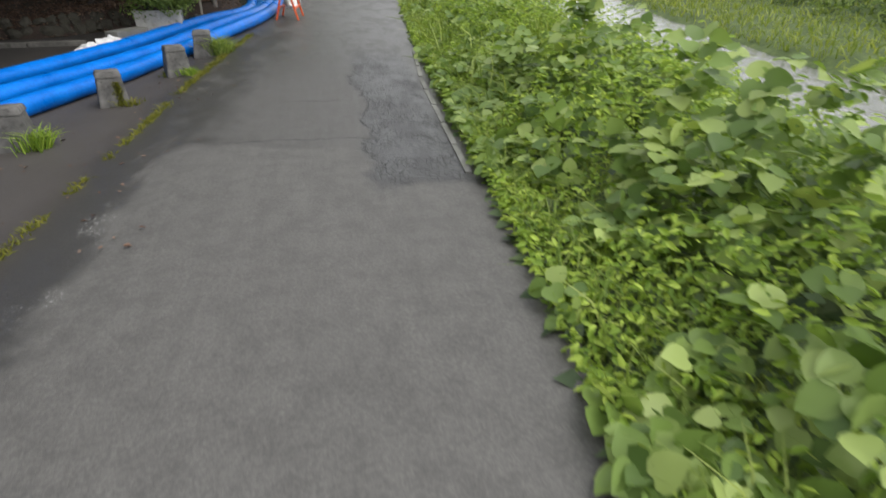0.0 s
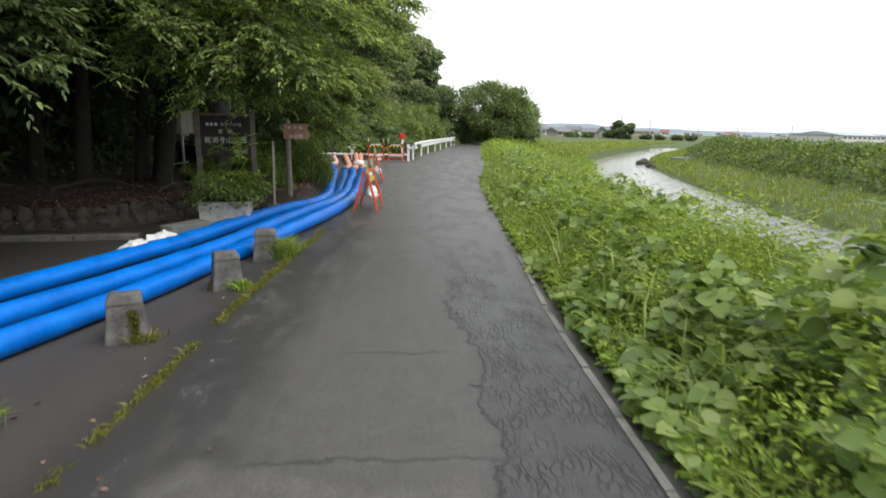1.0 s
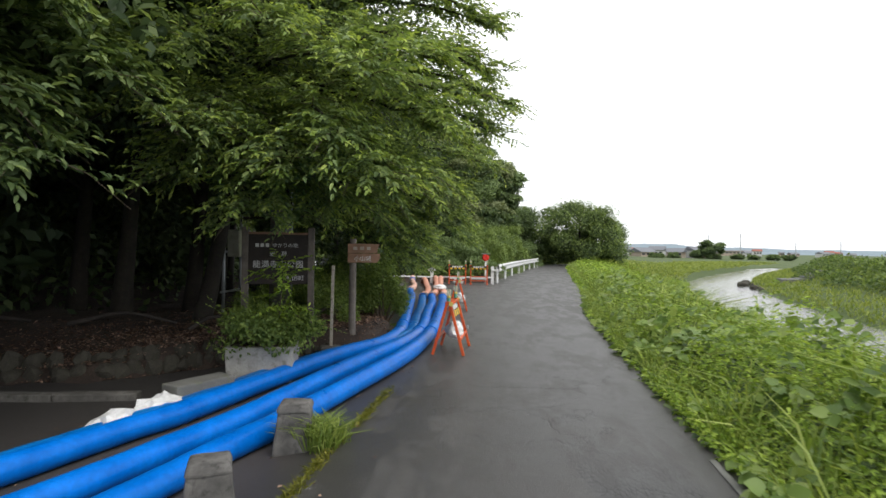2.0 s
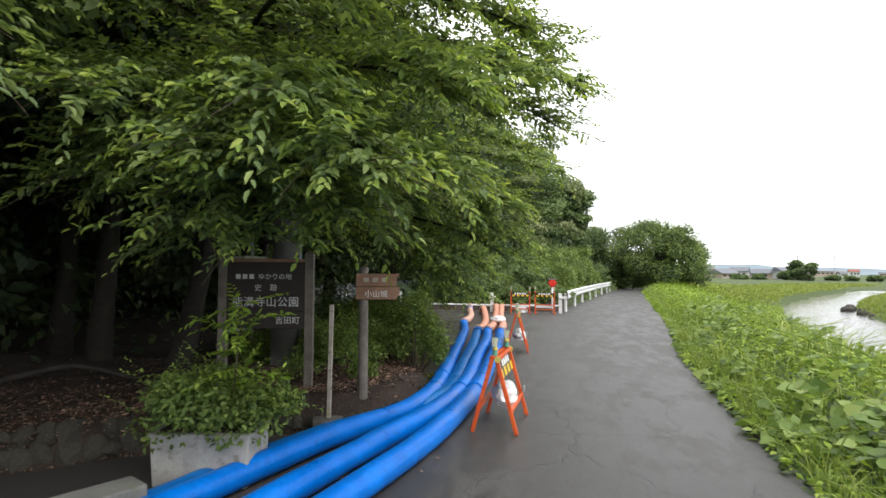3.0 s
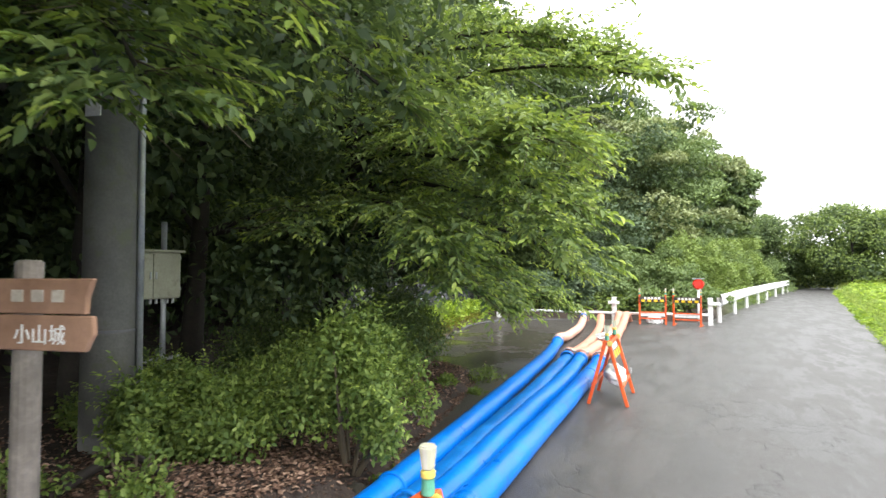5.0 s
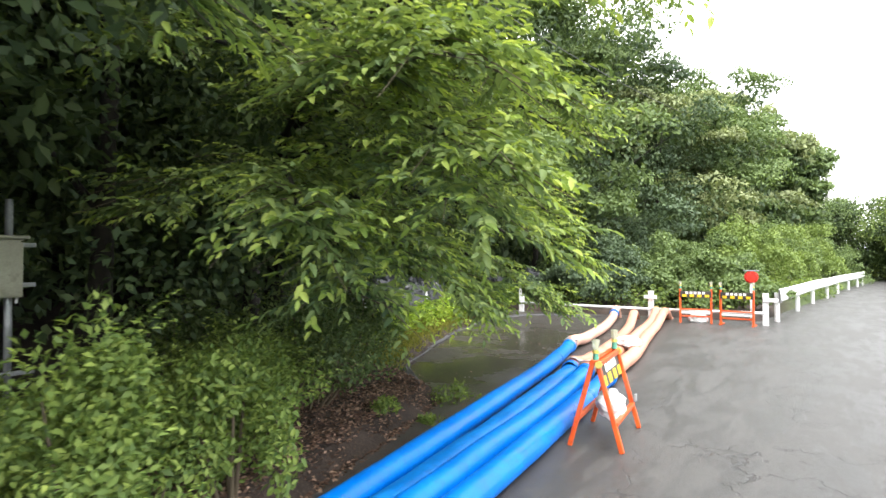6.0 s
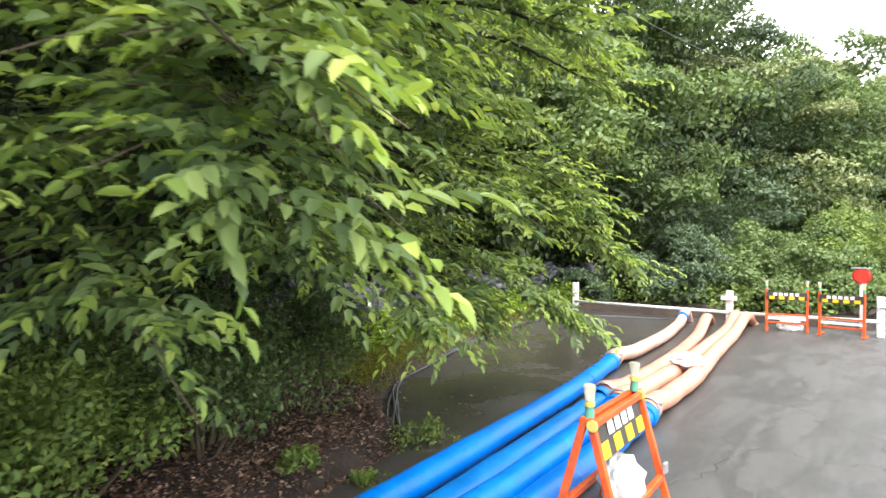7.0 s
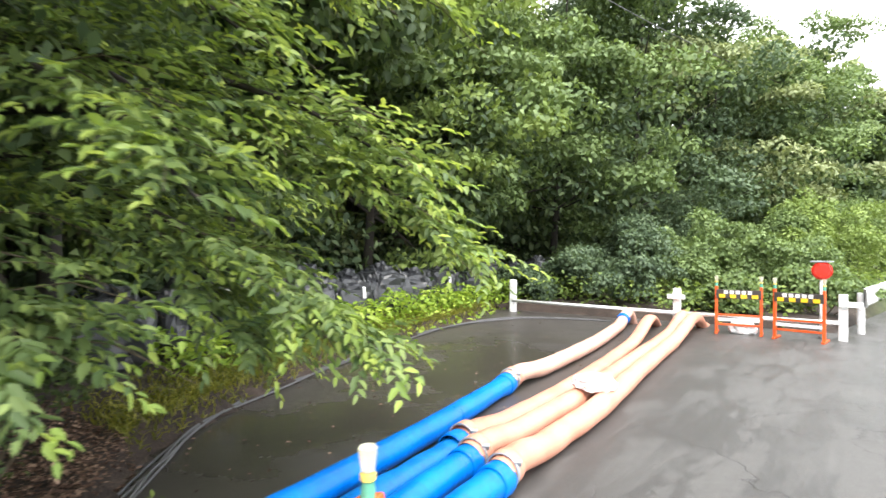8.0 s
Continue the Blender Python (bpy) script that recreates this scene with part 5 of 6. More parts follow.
SIGN_TREE = [((-3.2, 12.1, 3.0), (-1.6, 9.7, 2.1)), ((-3.2, 12.1, 3.4), (-0.75, 9.4, 2.35)), ((-3.1, 12.2, 3.6), (-0.15, 9.8, 2.75)), ((-3.0, 12.3, 3.8), (0.05, 11.2, 3.0)),
             ((-3.0, 12.3, 4.4), (-0.1, 10.2, 3.7)), ((-3.0, 12.3, 4.8), (0.35, 11.9, 4.1)), ((-3.2, 12.0, 4.2), (-2.6, 9.0, 3.2)), ((-3.2, 12.0, 4.9), (-1.6, 8.9, 4.2)),
             ((-3.0, 12.2, 5.4), (-0.6, 10.0, 5.0)), ((-3.0, 12.4, 5.7), (0.2, 11.4, 5.2)), ((-3.1, 12.2, 3.1), (-2.9, 10.0, 2.2)), ((-3.1, 12.3, 3.0), (-0.9, 11.6, 2.25)),
             ((-3.1, 12.2, 5.9), (-2.2, 9.8, 5.8)), ((-3.1, 12.6, 6.2), (-0.2, 12.8, 6.0)), ((-3.0, 12.6, 3.4), (-0.7, 13.2, 2.6)), ((-3.0, 12.6, 4.6), (0.15, 13.4, 4.0)), ((-3.2, 12.0, 3.6), (-3.6, 9.4, 2.7)),
             ((-3.2, 12.0, 5.2), (-3.8, 9.3, 4.4)), ((-3.1, 12.1, 6.4), (-1.2, 11.4, 6.9)), ((-3.1, 12.1, 6.4), (-3.3, 10.2, 6.7)), ((-3.0, 12.4, 5.8), (0.55, 12.6, 5.0)), ((-3.0, 12.4, 5.2), (0.6, 13.2, 4.4)), ((-3.0, 12.4, 6.6), (0.5, 12.6, 6.4)), ((-3.0, 12.4, 6.9), (-0.4, 13.6, 7.4)), ((-3.0, 12.0, 2.8), (-2.2, 10.0, 1.75)), ((-3.0, 12.0, 2.9), (-1.2, 10.3, 1.95)), ((-3.1, 12.0, 3.3), (-0.5, 8.95, 2.1)), ((-3.1, 12.0, 3.6), (0.1, 9.5, 2.7)), ((-3.1, 12.0, 3.2), (-1.25, 8.9, 2.2)), ((-3.1, 12.0, 4.0), (-0.1, 9.2, 3.3)), ((-3.1, 12.0, 3.4), (-2.1, 8.8, 2.5)), ((-3.0, 12.4, 4.4), (0.8, 12.5, 3.7)), ((-3.0, 12.4, 5.0), (0.55, 12.2, 4.8)), ((-3.0, 12.4, 4.2), (0.75, 13.0, 3.3)), ((-3.0, 12.2, 4.4), (-1.4, 8.6, 3.4)), ((-3.1, 12.2, 3.2), (-1.9, 11.3, 2.15)), ((-3.1, 12.2, 3.4), (-2.2, 10.9, 2.5)), ((-3.1, 12.2, 3.0), (-1.5, 11.7, 2.3)), ((-3.1, 12.2, 4.0), (-1.7, 11.0, 3.0)), ((-3.1, 12.0, 3.4), (-0.75, 8.7, 2.45)), ((-3.1, 12.0, 3.8), (-0.45, 8.5, 2.9)), ((-3.0, 12.0, 2.8), (-1.5, 9.75, 1.8)), ((-3.0, 12.0, 2.9), (-1.0, 9.85, 2.0)), ((-3.0, 12.1, 2.7), (-0.85, 9.95, 1.95)), ((-3.1, 12.0, 3.4), (-0.12, 9.85, 2.15)), ((-3.1, 12.0, 3.0), (-1.9, 9.5, 1.9)), ((-3.1, 12.0, 3.2), (-1.2, 9.2, 2.1)), ((-3.1, 12.0, 3.4), (-2.7, 9.5, 2.2)), ((-3.0, 12.3, 3.2), (-0.3, 11.4, 2.5)), ((-3.0, 12.3, 3.8), (0.35, 11.0, 3.3))]
LOT_TREE = [((-3.6, 16.4, 2.2), (-0.85, 14.1, 1.75)), ((-3.6, 16.4, 2.6), (-0.4, 14.2, 2.5)), ((-3.5, 16.5, 2.4), (-1.1, 15.4, 1.55)), ((-3.5, 16.5, 3.0), (-0.6, 15.7, 2.45)), ((-3.5, 16.6, 2.0), (-1.25, 16.6, 1.15)),
            ((-3.5, 16.6, 2.6), (-0.75, 17.0, 1.75)), ((-3.5, 16.6, 3.4), (-0.3, 16.9, 2.9)), ((-3.5, 16.7, 2.2), (-1.9, 18.0, 1.0)), ((-3.5, 16.7, 2.8), (-1.3, 18.3, 1.95)), ((-3.5, 16.7, 3.6), (-0.9, 18.4, 3.1)),
            ((-3.5, 16.6, 4.2), (-0.2, 15.8, 3.9)), ((-3.5, 16.6, 4.6), (-0.5, 17.6, 4.4)), ((-3.5, 16.5, 4.8), (-1.0, 14.4, 4.6)), ((-3.6, 16.6, 5.6), (-1.2, 16.8, 5.9)), ((-3.6, 16.4, 5.2), (-1.6, 14.6, 5.6)),
            ((-3.5, 16.8, 3.0), (-3.2, 19.0, 2.0)), ((-3.6, 16.8, 4.4), (-2.4, 19.2, 3.9)), ((-3.6, 16.6, 2.2), (-2.7, 14.4, 1.9)), ((-3.6, 16.6, 3.4), (-2.4, 14.2, 3.0)), ((-3.6, 16.8, 6.0), (-2.2, 18.4, 6.4)), ((-3.5, 16.5, 3.6), (0.55, 15.1, 3.2)), ((-3.5, 16.5, 4.2), (0.4, 16.2, 3.7)), ((-3.5, 16.5, 3.0), (0.1, 15.0, 2.6)), ((-3.5, 16.5, 2.4), (-1.0, 14.6, 1.4)), ((-3.5, 16.4, 2.6), (0.05, 14.62, 1.72)), ((-3.5, 16.4, 2.9), (0.02, 14.55, 2.05)), ((-3.5, 16.4, 3.2), (0.0, 14.2, 2.5)), ((-3.5, 16.7, 2.4), (-0.8, 18.76, 1.55)), ((-3.5, 16.7, 2.7), (-0.95, 18.4, 2.05)), ((-3.5, 16.7, 2.0), (-1.0, 18.0, 1.05)), ((-3.5, 16.7, 2.0), (-1.5, 17.6, 1.1)), ((-3.5, 16.6, 2.2), (-1.6, 16.0, 1.5)), ((-3.5, 16.6, 3.2), (-1.2, 17.6, 2.6))]
# filler clumps in darker leaf, painting the shaded depth of the crowns
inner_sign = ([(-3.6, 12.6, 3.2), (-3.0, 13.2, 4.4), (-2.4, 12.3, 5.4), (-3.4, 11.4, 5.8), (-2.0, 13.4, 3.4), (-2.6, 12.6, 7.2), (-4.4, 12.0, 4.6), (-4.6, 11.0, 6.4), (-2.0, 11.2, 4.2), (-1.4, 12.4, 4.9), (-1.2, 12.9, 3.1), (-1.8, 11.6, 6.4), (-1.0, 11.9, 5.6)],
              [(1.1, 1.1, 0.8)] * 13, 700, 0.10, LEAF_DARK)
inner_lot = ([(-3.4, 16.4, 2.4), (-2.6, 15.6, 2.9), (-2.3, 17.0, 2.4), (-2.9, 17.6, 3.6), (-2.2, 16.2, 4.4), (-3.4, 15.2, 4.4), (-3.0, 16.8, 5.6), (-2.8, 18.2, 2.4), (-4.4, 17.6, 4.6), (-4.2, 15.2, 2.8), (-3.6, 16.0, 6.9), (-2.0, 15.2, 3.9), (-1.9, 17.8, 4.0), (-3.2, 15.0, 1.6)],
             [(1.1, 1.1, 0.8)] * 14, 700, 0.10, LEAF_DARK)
drooping_tree(-3.3, 12.0, [(-3.75, 11.55, 0.0), (-3.45, 11.6, 0.45), (-3.3, 11.8, 1.6), (-3.15, 12.1, 3.4), (-3.0, 12.4, 5.4), (-2.9, 12.3, 7.2)], [bough(*b) for b in SIGN_TREE], LEAF_NEAR, "leafy roadside tree with drooping sprays over the notice board", inner=inner_sign)
drooping_tree(-3.6, 16.5, [(-3.8, 16.6, 0.0), (-3.7, 16.5, 1.2), (-3.5, 16.6, 3.0), (-3.6, 16.6, 5.0), (-3.5, 16.5, 6.8)], [bough(*b) for b in LOT_TREE], LEAF_NEAR, "leafy roadside tree with low drooping sprays over the lot", inner=inner_lot)

SIDE_TREE = [((-6.0, 9.7, 2.8), (-3.7, 8.2, 2.2)), ((-6.0, 9.7, 3.2), (-3.3, 7.7, 2.8)), ((-6.0, 9.7, 3.0), (-4.3, 7.1, 2.4)), ((-6.0, 9.7, 3.6), (-3.1, 8.7, 3.3)), ((-6.0, 9.7, 3.6), (-4.5, 6.7, 3.1)), ((-6.0, 9.7, 4.2), (-3.5, 7.7, 3.9)), ((-6.0, 9.7, 4.6), (-2.8, 8.4, 4.3)),
             ((-6.0, 9.7, 3.4), (-5.2, 6.6, 2.6)), ((-6.0, 9.7, 5.0), (-3.8, 7.4, 5.0)), ((-6.0, 9.7, 5.2), (-3.0, 9.2, 5.4)), ((-6.0, 9.7, 2.9), (-6.0, 7.0, 2.3)), ((-6.0, 9.7, 4.4), (-5.6, 6.4, 4.0)), ((-6.0, 9.7, 3.2), (-2.7, 7.8, 2.1)), ((-6.0, 9.7, 3.5), (-2.9, 7.5, 2.5)), ((-6.0, 9.7, 3.8), (-2.45, 8.2, 2.8)), ((-6.0, 9.7, 3.0), (-3.15, 7.4, 1.95)), ((-6.0, 9.7, 4.0), (-2.6, 7.6, 3.2)), ((-6.0, 9.7, 3.2), (-3.6, 7.3, 2.3))]
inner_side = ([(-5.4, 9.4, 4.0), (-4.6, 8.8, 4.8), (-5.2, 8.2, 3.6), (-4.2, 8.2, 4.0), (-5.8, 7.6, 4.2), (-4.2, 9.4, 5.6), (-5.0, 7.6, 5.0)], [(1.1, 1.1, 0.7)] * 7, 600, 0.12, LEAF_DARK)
drooping_tree(-6.1, 9.8, [(-6.2, 9.9, 0.0), (-6.1, 9.8, 1.6), (-6.0, 9.7, 3.2), (-5.9, 9.6, 5.2), (-5.8, 9.5, 6.4)], [bough(*b) for b in SIDE_TREE], LEAF_MID, "broad-leaved evergreen hanging over the shaded side lane", leaf=0.125, twigs=15, leaves=12, inner=inner_side, young=LEAF_NEAR, trunk=0.09)

# trees over the dark side lane and behind the bed
# the tree at (-6.6, 0.6) stays out of view, added only to block skylight
for x, y, h, r, m, low, lobes, leaf in ((-6.0, 8.0, 8.0, 3.0, LEAF_MID, 0.30, 40, 0.13), (-6.4, 13.0, 10.0, 3.0, LEAF_DARK, 0.10, 46, 0.14), (-4.7, 13.6, 9.0, 2.4, LEAF_MID, 0.30, 34, 0.13), (-9.5, 10.2, 9.0, 3.2, LEAF_DARK, 0.08, 44, 0.16),
                                        (-8.6, 4.4, 8.5, 3.2, LEAF_DARK, 0.28, 40, 0.15), (-12.0, 6.5, 9.0, 3.6, LEAF_DARK, 0.03, 46, 0.17), (-12.5, 1.5, 9.0, 3.6, LEAF_DARK, 0.03, 46, 0.17), (-6.2, 18.2, 10.0, 2.8, LEAF_MID, 0.22, 44, 0.13),
                                        (-5.0, 15.2, 8.6, 2.2, LEAF_DARK, 0.06, 40, 0.12), (-5.4, 4.6, 7.6, 2.8, LEAF_MID, 0.40, 36, 0.13), (-6.6, 0.6, 8.0, 3.2, LEAF_DARK, 0.38, 36, 0.15), (-8.6, 7.4, 8.6, 3.0, LEAF_DARK, 0.30, 40, 0.15), (-6.6, 10.8, 8.6, 2.8, LEAF_DARK, 0.24, 40, 0.14), (-5.2, 12.4, 8.6, 2.4, LEAF_DARK, 0.2, 40, 0.12)):
    wood_tree(x, y, h, r, m, "tall dense broad-leaved tree shading the side lane" if y < 12 else "tall dense broad-leaved tree behind the planting bed", lobes, 190, leaf * 1.1, low, (0.5, 0), group="roadside trees", shape=SIMPLE_SHAPE)

# the wooded hill: edge trees, then rows further up
HILL = [(-8.0, 21.5, 9.5, 3.0, 2), (-8.4, 25.5, 9.5, 3.0, 2), (-8.2, 29.6, 10.5, 3.2, 1), (-7.4, 33.6, 11.5, 3.4, 1), (-6.0, 37.4, 12.0, 3.5, 0), (-4.2, 41.5, 11.8, 3.4, 3), (-2.2, 45.5, 11.6, 3.3, 1), (-0.9, 49.5, 10.8, 3.1, 3),
        (-0.2, 54.0, 9.8, 2.8, 1), (-11.6, 23.5, 11, 3.6, 1), (-12.0, 28.5, 11.5, 3.6, 3), (-11.2, 33.5, 12, 3.6, 1), (-9.8, 38.6, 12, 3.6, 0), (-7.6, 43.5, 12, 3.5, 1), (-5.2, 48.5, 11.5, 3.4, 1), (-2.6, 53.5, 11, 3.4, 0),
        (-10.2, 17.2, 11, 3.4, 0), (-10.2, 20.3, 11, 3.4, 1), (-15.5, 21, 10, 3.8, 0), (-16.0, 27, 10, 3.8, 1), (-15.6, 33, 11, 3.8, 1), (-14.2, 39, 11, 3.8, 3), (-11.6, 45, 11, 3.8, 1), (-9.6, 13.6, 10.5, 3.4, 0), (-13.5, 16.0, 10, 3.6, 0), (-13.6, 11.2, 10, 3.6, 0), (-8.0, 49.5, 12, 3.6, 0), (1.3, 54.5, 9.0, 2.2, 1)]
MATS = [HILL_DARK, HILL_MID, HILL_FRESH, HILL_PALE]
for x, y, h, s, k in HILL:
    near = x > -9 and y < 47
    tall = (1.06 if y < 40 else 0.88 if y < 44 else 0.93 if y < 47 else 1.04) + 0.2 * (x < -9 and y < 36) + 0.06 * (x < -7 and y > 36)
    wood_tree(x, y, h * tall, s * 1.08, MATS[k], ("deep green", "mid-green", "bright green", "pale yellow-green")[k] + " broad-leaved tree on the wooded hill", 24, 120 if near else 56, 0.18 if near else 0.28, 0.0, (0.6, 0), lobe=0.44, subs=7)

# pale bushes along the lot's far edge and the lane
for x, y, h, s, k in ((-3.2, 28.6, 2.0, 1.4, 3), (-1.9, 30.4, 2.7, 1.5, 3), (0.0, 31.0, 2.0, 1.3, 3), (0.2, 34.6, 3.0, 1.8, 3), (-1.2, 34.5, 2.6, 1.7, 1), (1.1, 39.5, 3.2, 1.8, 3), (0.6, 41.0, 3.6, 2.1, 1), (2.2, 45.0, 3.6, 2.0, 3), (-4.2, 32.0, 2.2, 1.6, 1), (-4.4, 29.0, 1.4, 1.2, 3), (-3.6, 36.0, 3.2, 2.0, 1), (-5.4, 28.0, 1.0, 0.9, 3), (0.6, 28.6, 1.1, 0.9, 3), (-0.9, 28.2, 0.9, 0.9, 1), (3.2, 50.0, 3.8, 2.1, 1), (1.6, 48.0, 4.6, 2.3, 1)):
    shrub(x, y, h, s, HILL_FRESH if k == 3 and y > 33 else HILL_MID if x > -3 else HILL_DARK, ("deep green", "mid-green", "bright green", "pale green")[k] + " leafy bush behind the white fence", 11, 90, 0.10, "bush", "bushes behind the fence", subs=9, base=0.03)

# the rounded tree where the lane bends
wood_tree(10.2, 58.5, 6.3, 3.5, HILL_FRESH, "broad spreading tree with a rounded crown at the lane's bend", 60, 300, 0.17, 0.02, (0, 0), group="trees at the bend", z=0, shape=SIMPLE_SHAPE)
wood_tree(6.0, 62.0, 6.0, 3.4, HILL_MID, "broad spreading tree with a rounded crown at the lane's bend", 56, 280, 0.18, 0.02, (0, 0), group="trees at the bend", z=0, shape=SIMPLE_SHAPE)
wood_tree(13.4, 66.0, 5.0, 3.2, HILL_MID, "broad spreading tree with a rounded crown at the lane's bend", 44, 200, 0.2, 0.0, (0, 0), group="trees at the bend", z=0, shape=SIMPLE_SHAPE)

# ---- hedge and shrubs along the bed ----
for x, y, h, s, m in ((-2.05, 13.0, 0.5, 0.6, LEAF_SHRUB), (-2.2, 12.7, 0.55, 0.42, LEAF_SHRUB), (-2.3, 13.8, 0.6, 0.72, LEAF_SHRUB), (-2.25, 14.8, 0.78, 0.74, LEAF_SHRUB), (-2.4, 15.7, 1.1, 0.75, LEAF_MID), (-3.4, 15.1, 0.9, 0.8, LEAF_MID), (-3.1, 13.3, 0.5, 0.6, LEAF_SHRUB), (-2.75, 16.7, 1.0, 0.7, LEAF_MID)):
    shrub(x, y, h, s, m, "dense rounded small-leaved hedge shrub on the litter bed", 20, 360, 0.046, "shrub", "hedge shrubs", stems=14, base=0.28, shape=SIMPLE_SHAPE, shoots=60)
shrub(-1.17, 13.3, 1.02, 0.44, LEAF_SHRUB, "tall dense small-leaved shrub beside the arrow signboard", 22, 260, 0.045, "shrub", stems=9, base=0.25, shape=SIMPLE_SHAPE, shoots=60)
shrub(-1.38, 14.1, 0.9, 0.42, LEAF_SHRUB, "dense small-leaved shrub beside the arrow signboard", 16, 240, 0.045, "shrub", stems=7, base=0.25)
shrub(-1.86, 9.85, 0.6, 0.6, LEAF_SHRUB, "bushy yellow-green shrub growing out of the planter", 22, 240, 0.045, "shrub", shoots=70, stretch=(1.05, 0.8), z=float(pave_z(-1.86, 9.8)) + 0.37, base=0.05)
for x, y, h, s in ((-1.75, 17.15, 0.28, 0.3), (-1.5, 16.4, 0.14, 0.16), (-1.75, 16.0, 0.12, 0.14), (-1.42, 11.9, 0.2, 0.2), (-2.05, 11.75, 0.35, 0.25), (-1.05, 13.6, 0.2, 0.2), (-1.65, 12.1, 0.4, 0.2)):
    shrub(x, y, h, s, LEAF_SHRUB, "low green weed growing out of the leaf litter", 9, 50, 0.036, "weed", "weeds on the bed", stems=5)


def fern_sprig(x, y, z):
    """An upright sapling with feathery leaves beside the planter."""
    ob = thing("sapling", pose(x, y, z), "feathery young sapling rising out of the planter shrub", "sapling")
    stem = smooth_path([(0, 0, 0), (0.03, 0, 0.45), (0.1, -0.05, 0.85)], 8)
    v, q = tube_arrays(stem, np.linspace(0.008, 0.003, 8), 5)
    array_obj("stem", v, q, TWIG, ob, True)
    a = np.repeat(stem[2:], 3, 0)
    way = rng.normal(size=(len(a), 3)) * (1, 1, 0.3) + (0, 0, 0.3)
    v, q = joined(sprays(a, way, 0.42, 16, 0.08))
    array_obj("fronds", v, q, LEAF_WEED, ob)


fern_sprig(-1.7, 9.8, float(pave_z(-1.7, 9.8)) + 0.4)

# undergrowth on the hill's foot
k = 30000
y = rng.uniform(9.6, 60, k)
foot = np.interp(y, [5, 12, 18, 24, 30, 36, 46, 60], [-9, -6.2, -6.2, -7.6, -7.8, -5.6, -3.0, 1.5])
x = foot + 0.6 - rng.random(k) ** 0.7 * 10
pos = np.stack([x, y, land_z(x, y) + 1.7 * rng.random(k) ** 1.3 * (1 + 0.6 * wave(x, y, 0.8))], -1)
size = rng.uniform(0.12, 0.28, k)
v, q = leaf_arrays(pos, rng.normal(size=(k, 3)) + (0.5, -0.3, -0.2), np.array((0.4, -0.2, 1.0)) + 0.5 * rng.normal(size=(k, 3)), size, size * 0.5, SIMPLE_SHAPE)
tagged(array_obj("undergrowth", v, q, LEAF_DARK), "dark green undergrowth at the foot of the wooded hill", "vegetation", kind="stuff")

# bank of weeds below the bulk bags
k = 5200
y = rng.uniform(18.6, 34, k)
x = np.interp(y, [18.6, 22, 27, 34], [-4.5, -5.0, -5.9, -4.2]) + rng.normal(size=k) * 0.32
pos = np.stack([x, y, land_z(x, y) + 0.42 * rng.random(k) * (1 + 0.5 * wave(x, y, 2.2))], -1)
way = rng.normal(size=(k, 3)) * (1, 1, 0.5) + (0.3, -0.3, 0.1)
size = rng.uniform(0.07, 0.13, k)
v, q = leaf_arrays(pos, way, np.array((0, 0, 1.0)) + 0.5 * rng.normal(size=(k, 3)), size, size * 0.6)
tagged(array_obj("weed_bank", v, q, LEAF_WEED), "bright green weeds on the bank below the black bags", "weeds", kind="stuff")
k = 9000
y = rng.uniform(17.6, 27, k)
x = xl(y) - np.abs(rng.normal(size=k)) * 0.55 - 0.05
pos = np.stack([x, y, land_z(x, y)], -1)
v, q = blade_arrays(pos, rng.normal(size=(k, 3)) * (0.5, 0.5, 0) + (0, 0, 1.0), rng.uniform(0.05, 0.16, k), 0.006)
tagged(array_obj("mossy_grass", v, q, MOSS), "yellow-green mossy grass along the lot's edge", "grass", kind="stuff")

k = 9000
y = rng.uniform(27.2, 40, k)
x = np.interp(y, [27.2, 40], [-2.2, 1.2]) + rng.uniform(-4.2, 2.4, k)
pos = np.stack([x, y, land_z(x, y) + 0.55 * rng.random(k) * (1 + 0.6 * wave(x, y, 1.4))], -1)
size = rng.uniform(0.08, 0.16, k)
v, q = leaf_arrays(pos, rng.normal(size=(k, 3)) * (1, 1, 0.5) + (0.2, -0.4, 0.1), np.array((0, -0.2, 1.0)) + 0.5 * rng.normal(size=(k, 3)), size, size * 0.55, SIMPLE_SHAPE)
tagged(array_obj("weed_patch", v, q, LEAF_SHRUB), "fresh green weeds behind the white fence", "weeds", kind="stuff")

# ---- weeds in the joint between lane and forecourt, and at the bollards ----
k = 3200
y = np.concatenate([rng.uniform(2.2, 9.4, k * 2 // 3), np.repeat([4.9, 5.5, 6.3, 6.7, 7.2, 7.6, 8.2, 8.6], k // 24)])
y = y + 0.09 * rng.normal(size=len(y))
keep = (wave(y * 0, y, 4.2, 0.5) > -0.15) | ((y > 6.0) & (wave(y * 0, y, 5.0, 1.5) > -0.5))
y = y[keep]
x = np.interp(y, [2.2, 3.1, 4.35, 6.1, 7.6, 8.7, 9.4], [-0.95, -0.91, -0.84, -0.74, -0.6, -0.48, -0.42]) + 0.024 * rng.normal(size=len(y))
pos = np.stack([x, y, pave_z(x, y)], -1)
v, q = blade_arrays(pos, rng.normal(size=(len(x), 3)) * (0.8, 0.8, 0) + (0, 0, 1.0), rng.uniform(0.02, 0.065, len(x)), 0.004)
tagged(array_obj("joint_weeds", v, q, MOSS), "yellow-green weeds growing out of the asphalt joint", "weeds", kind="stuff")
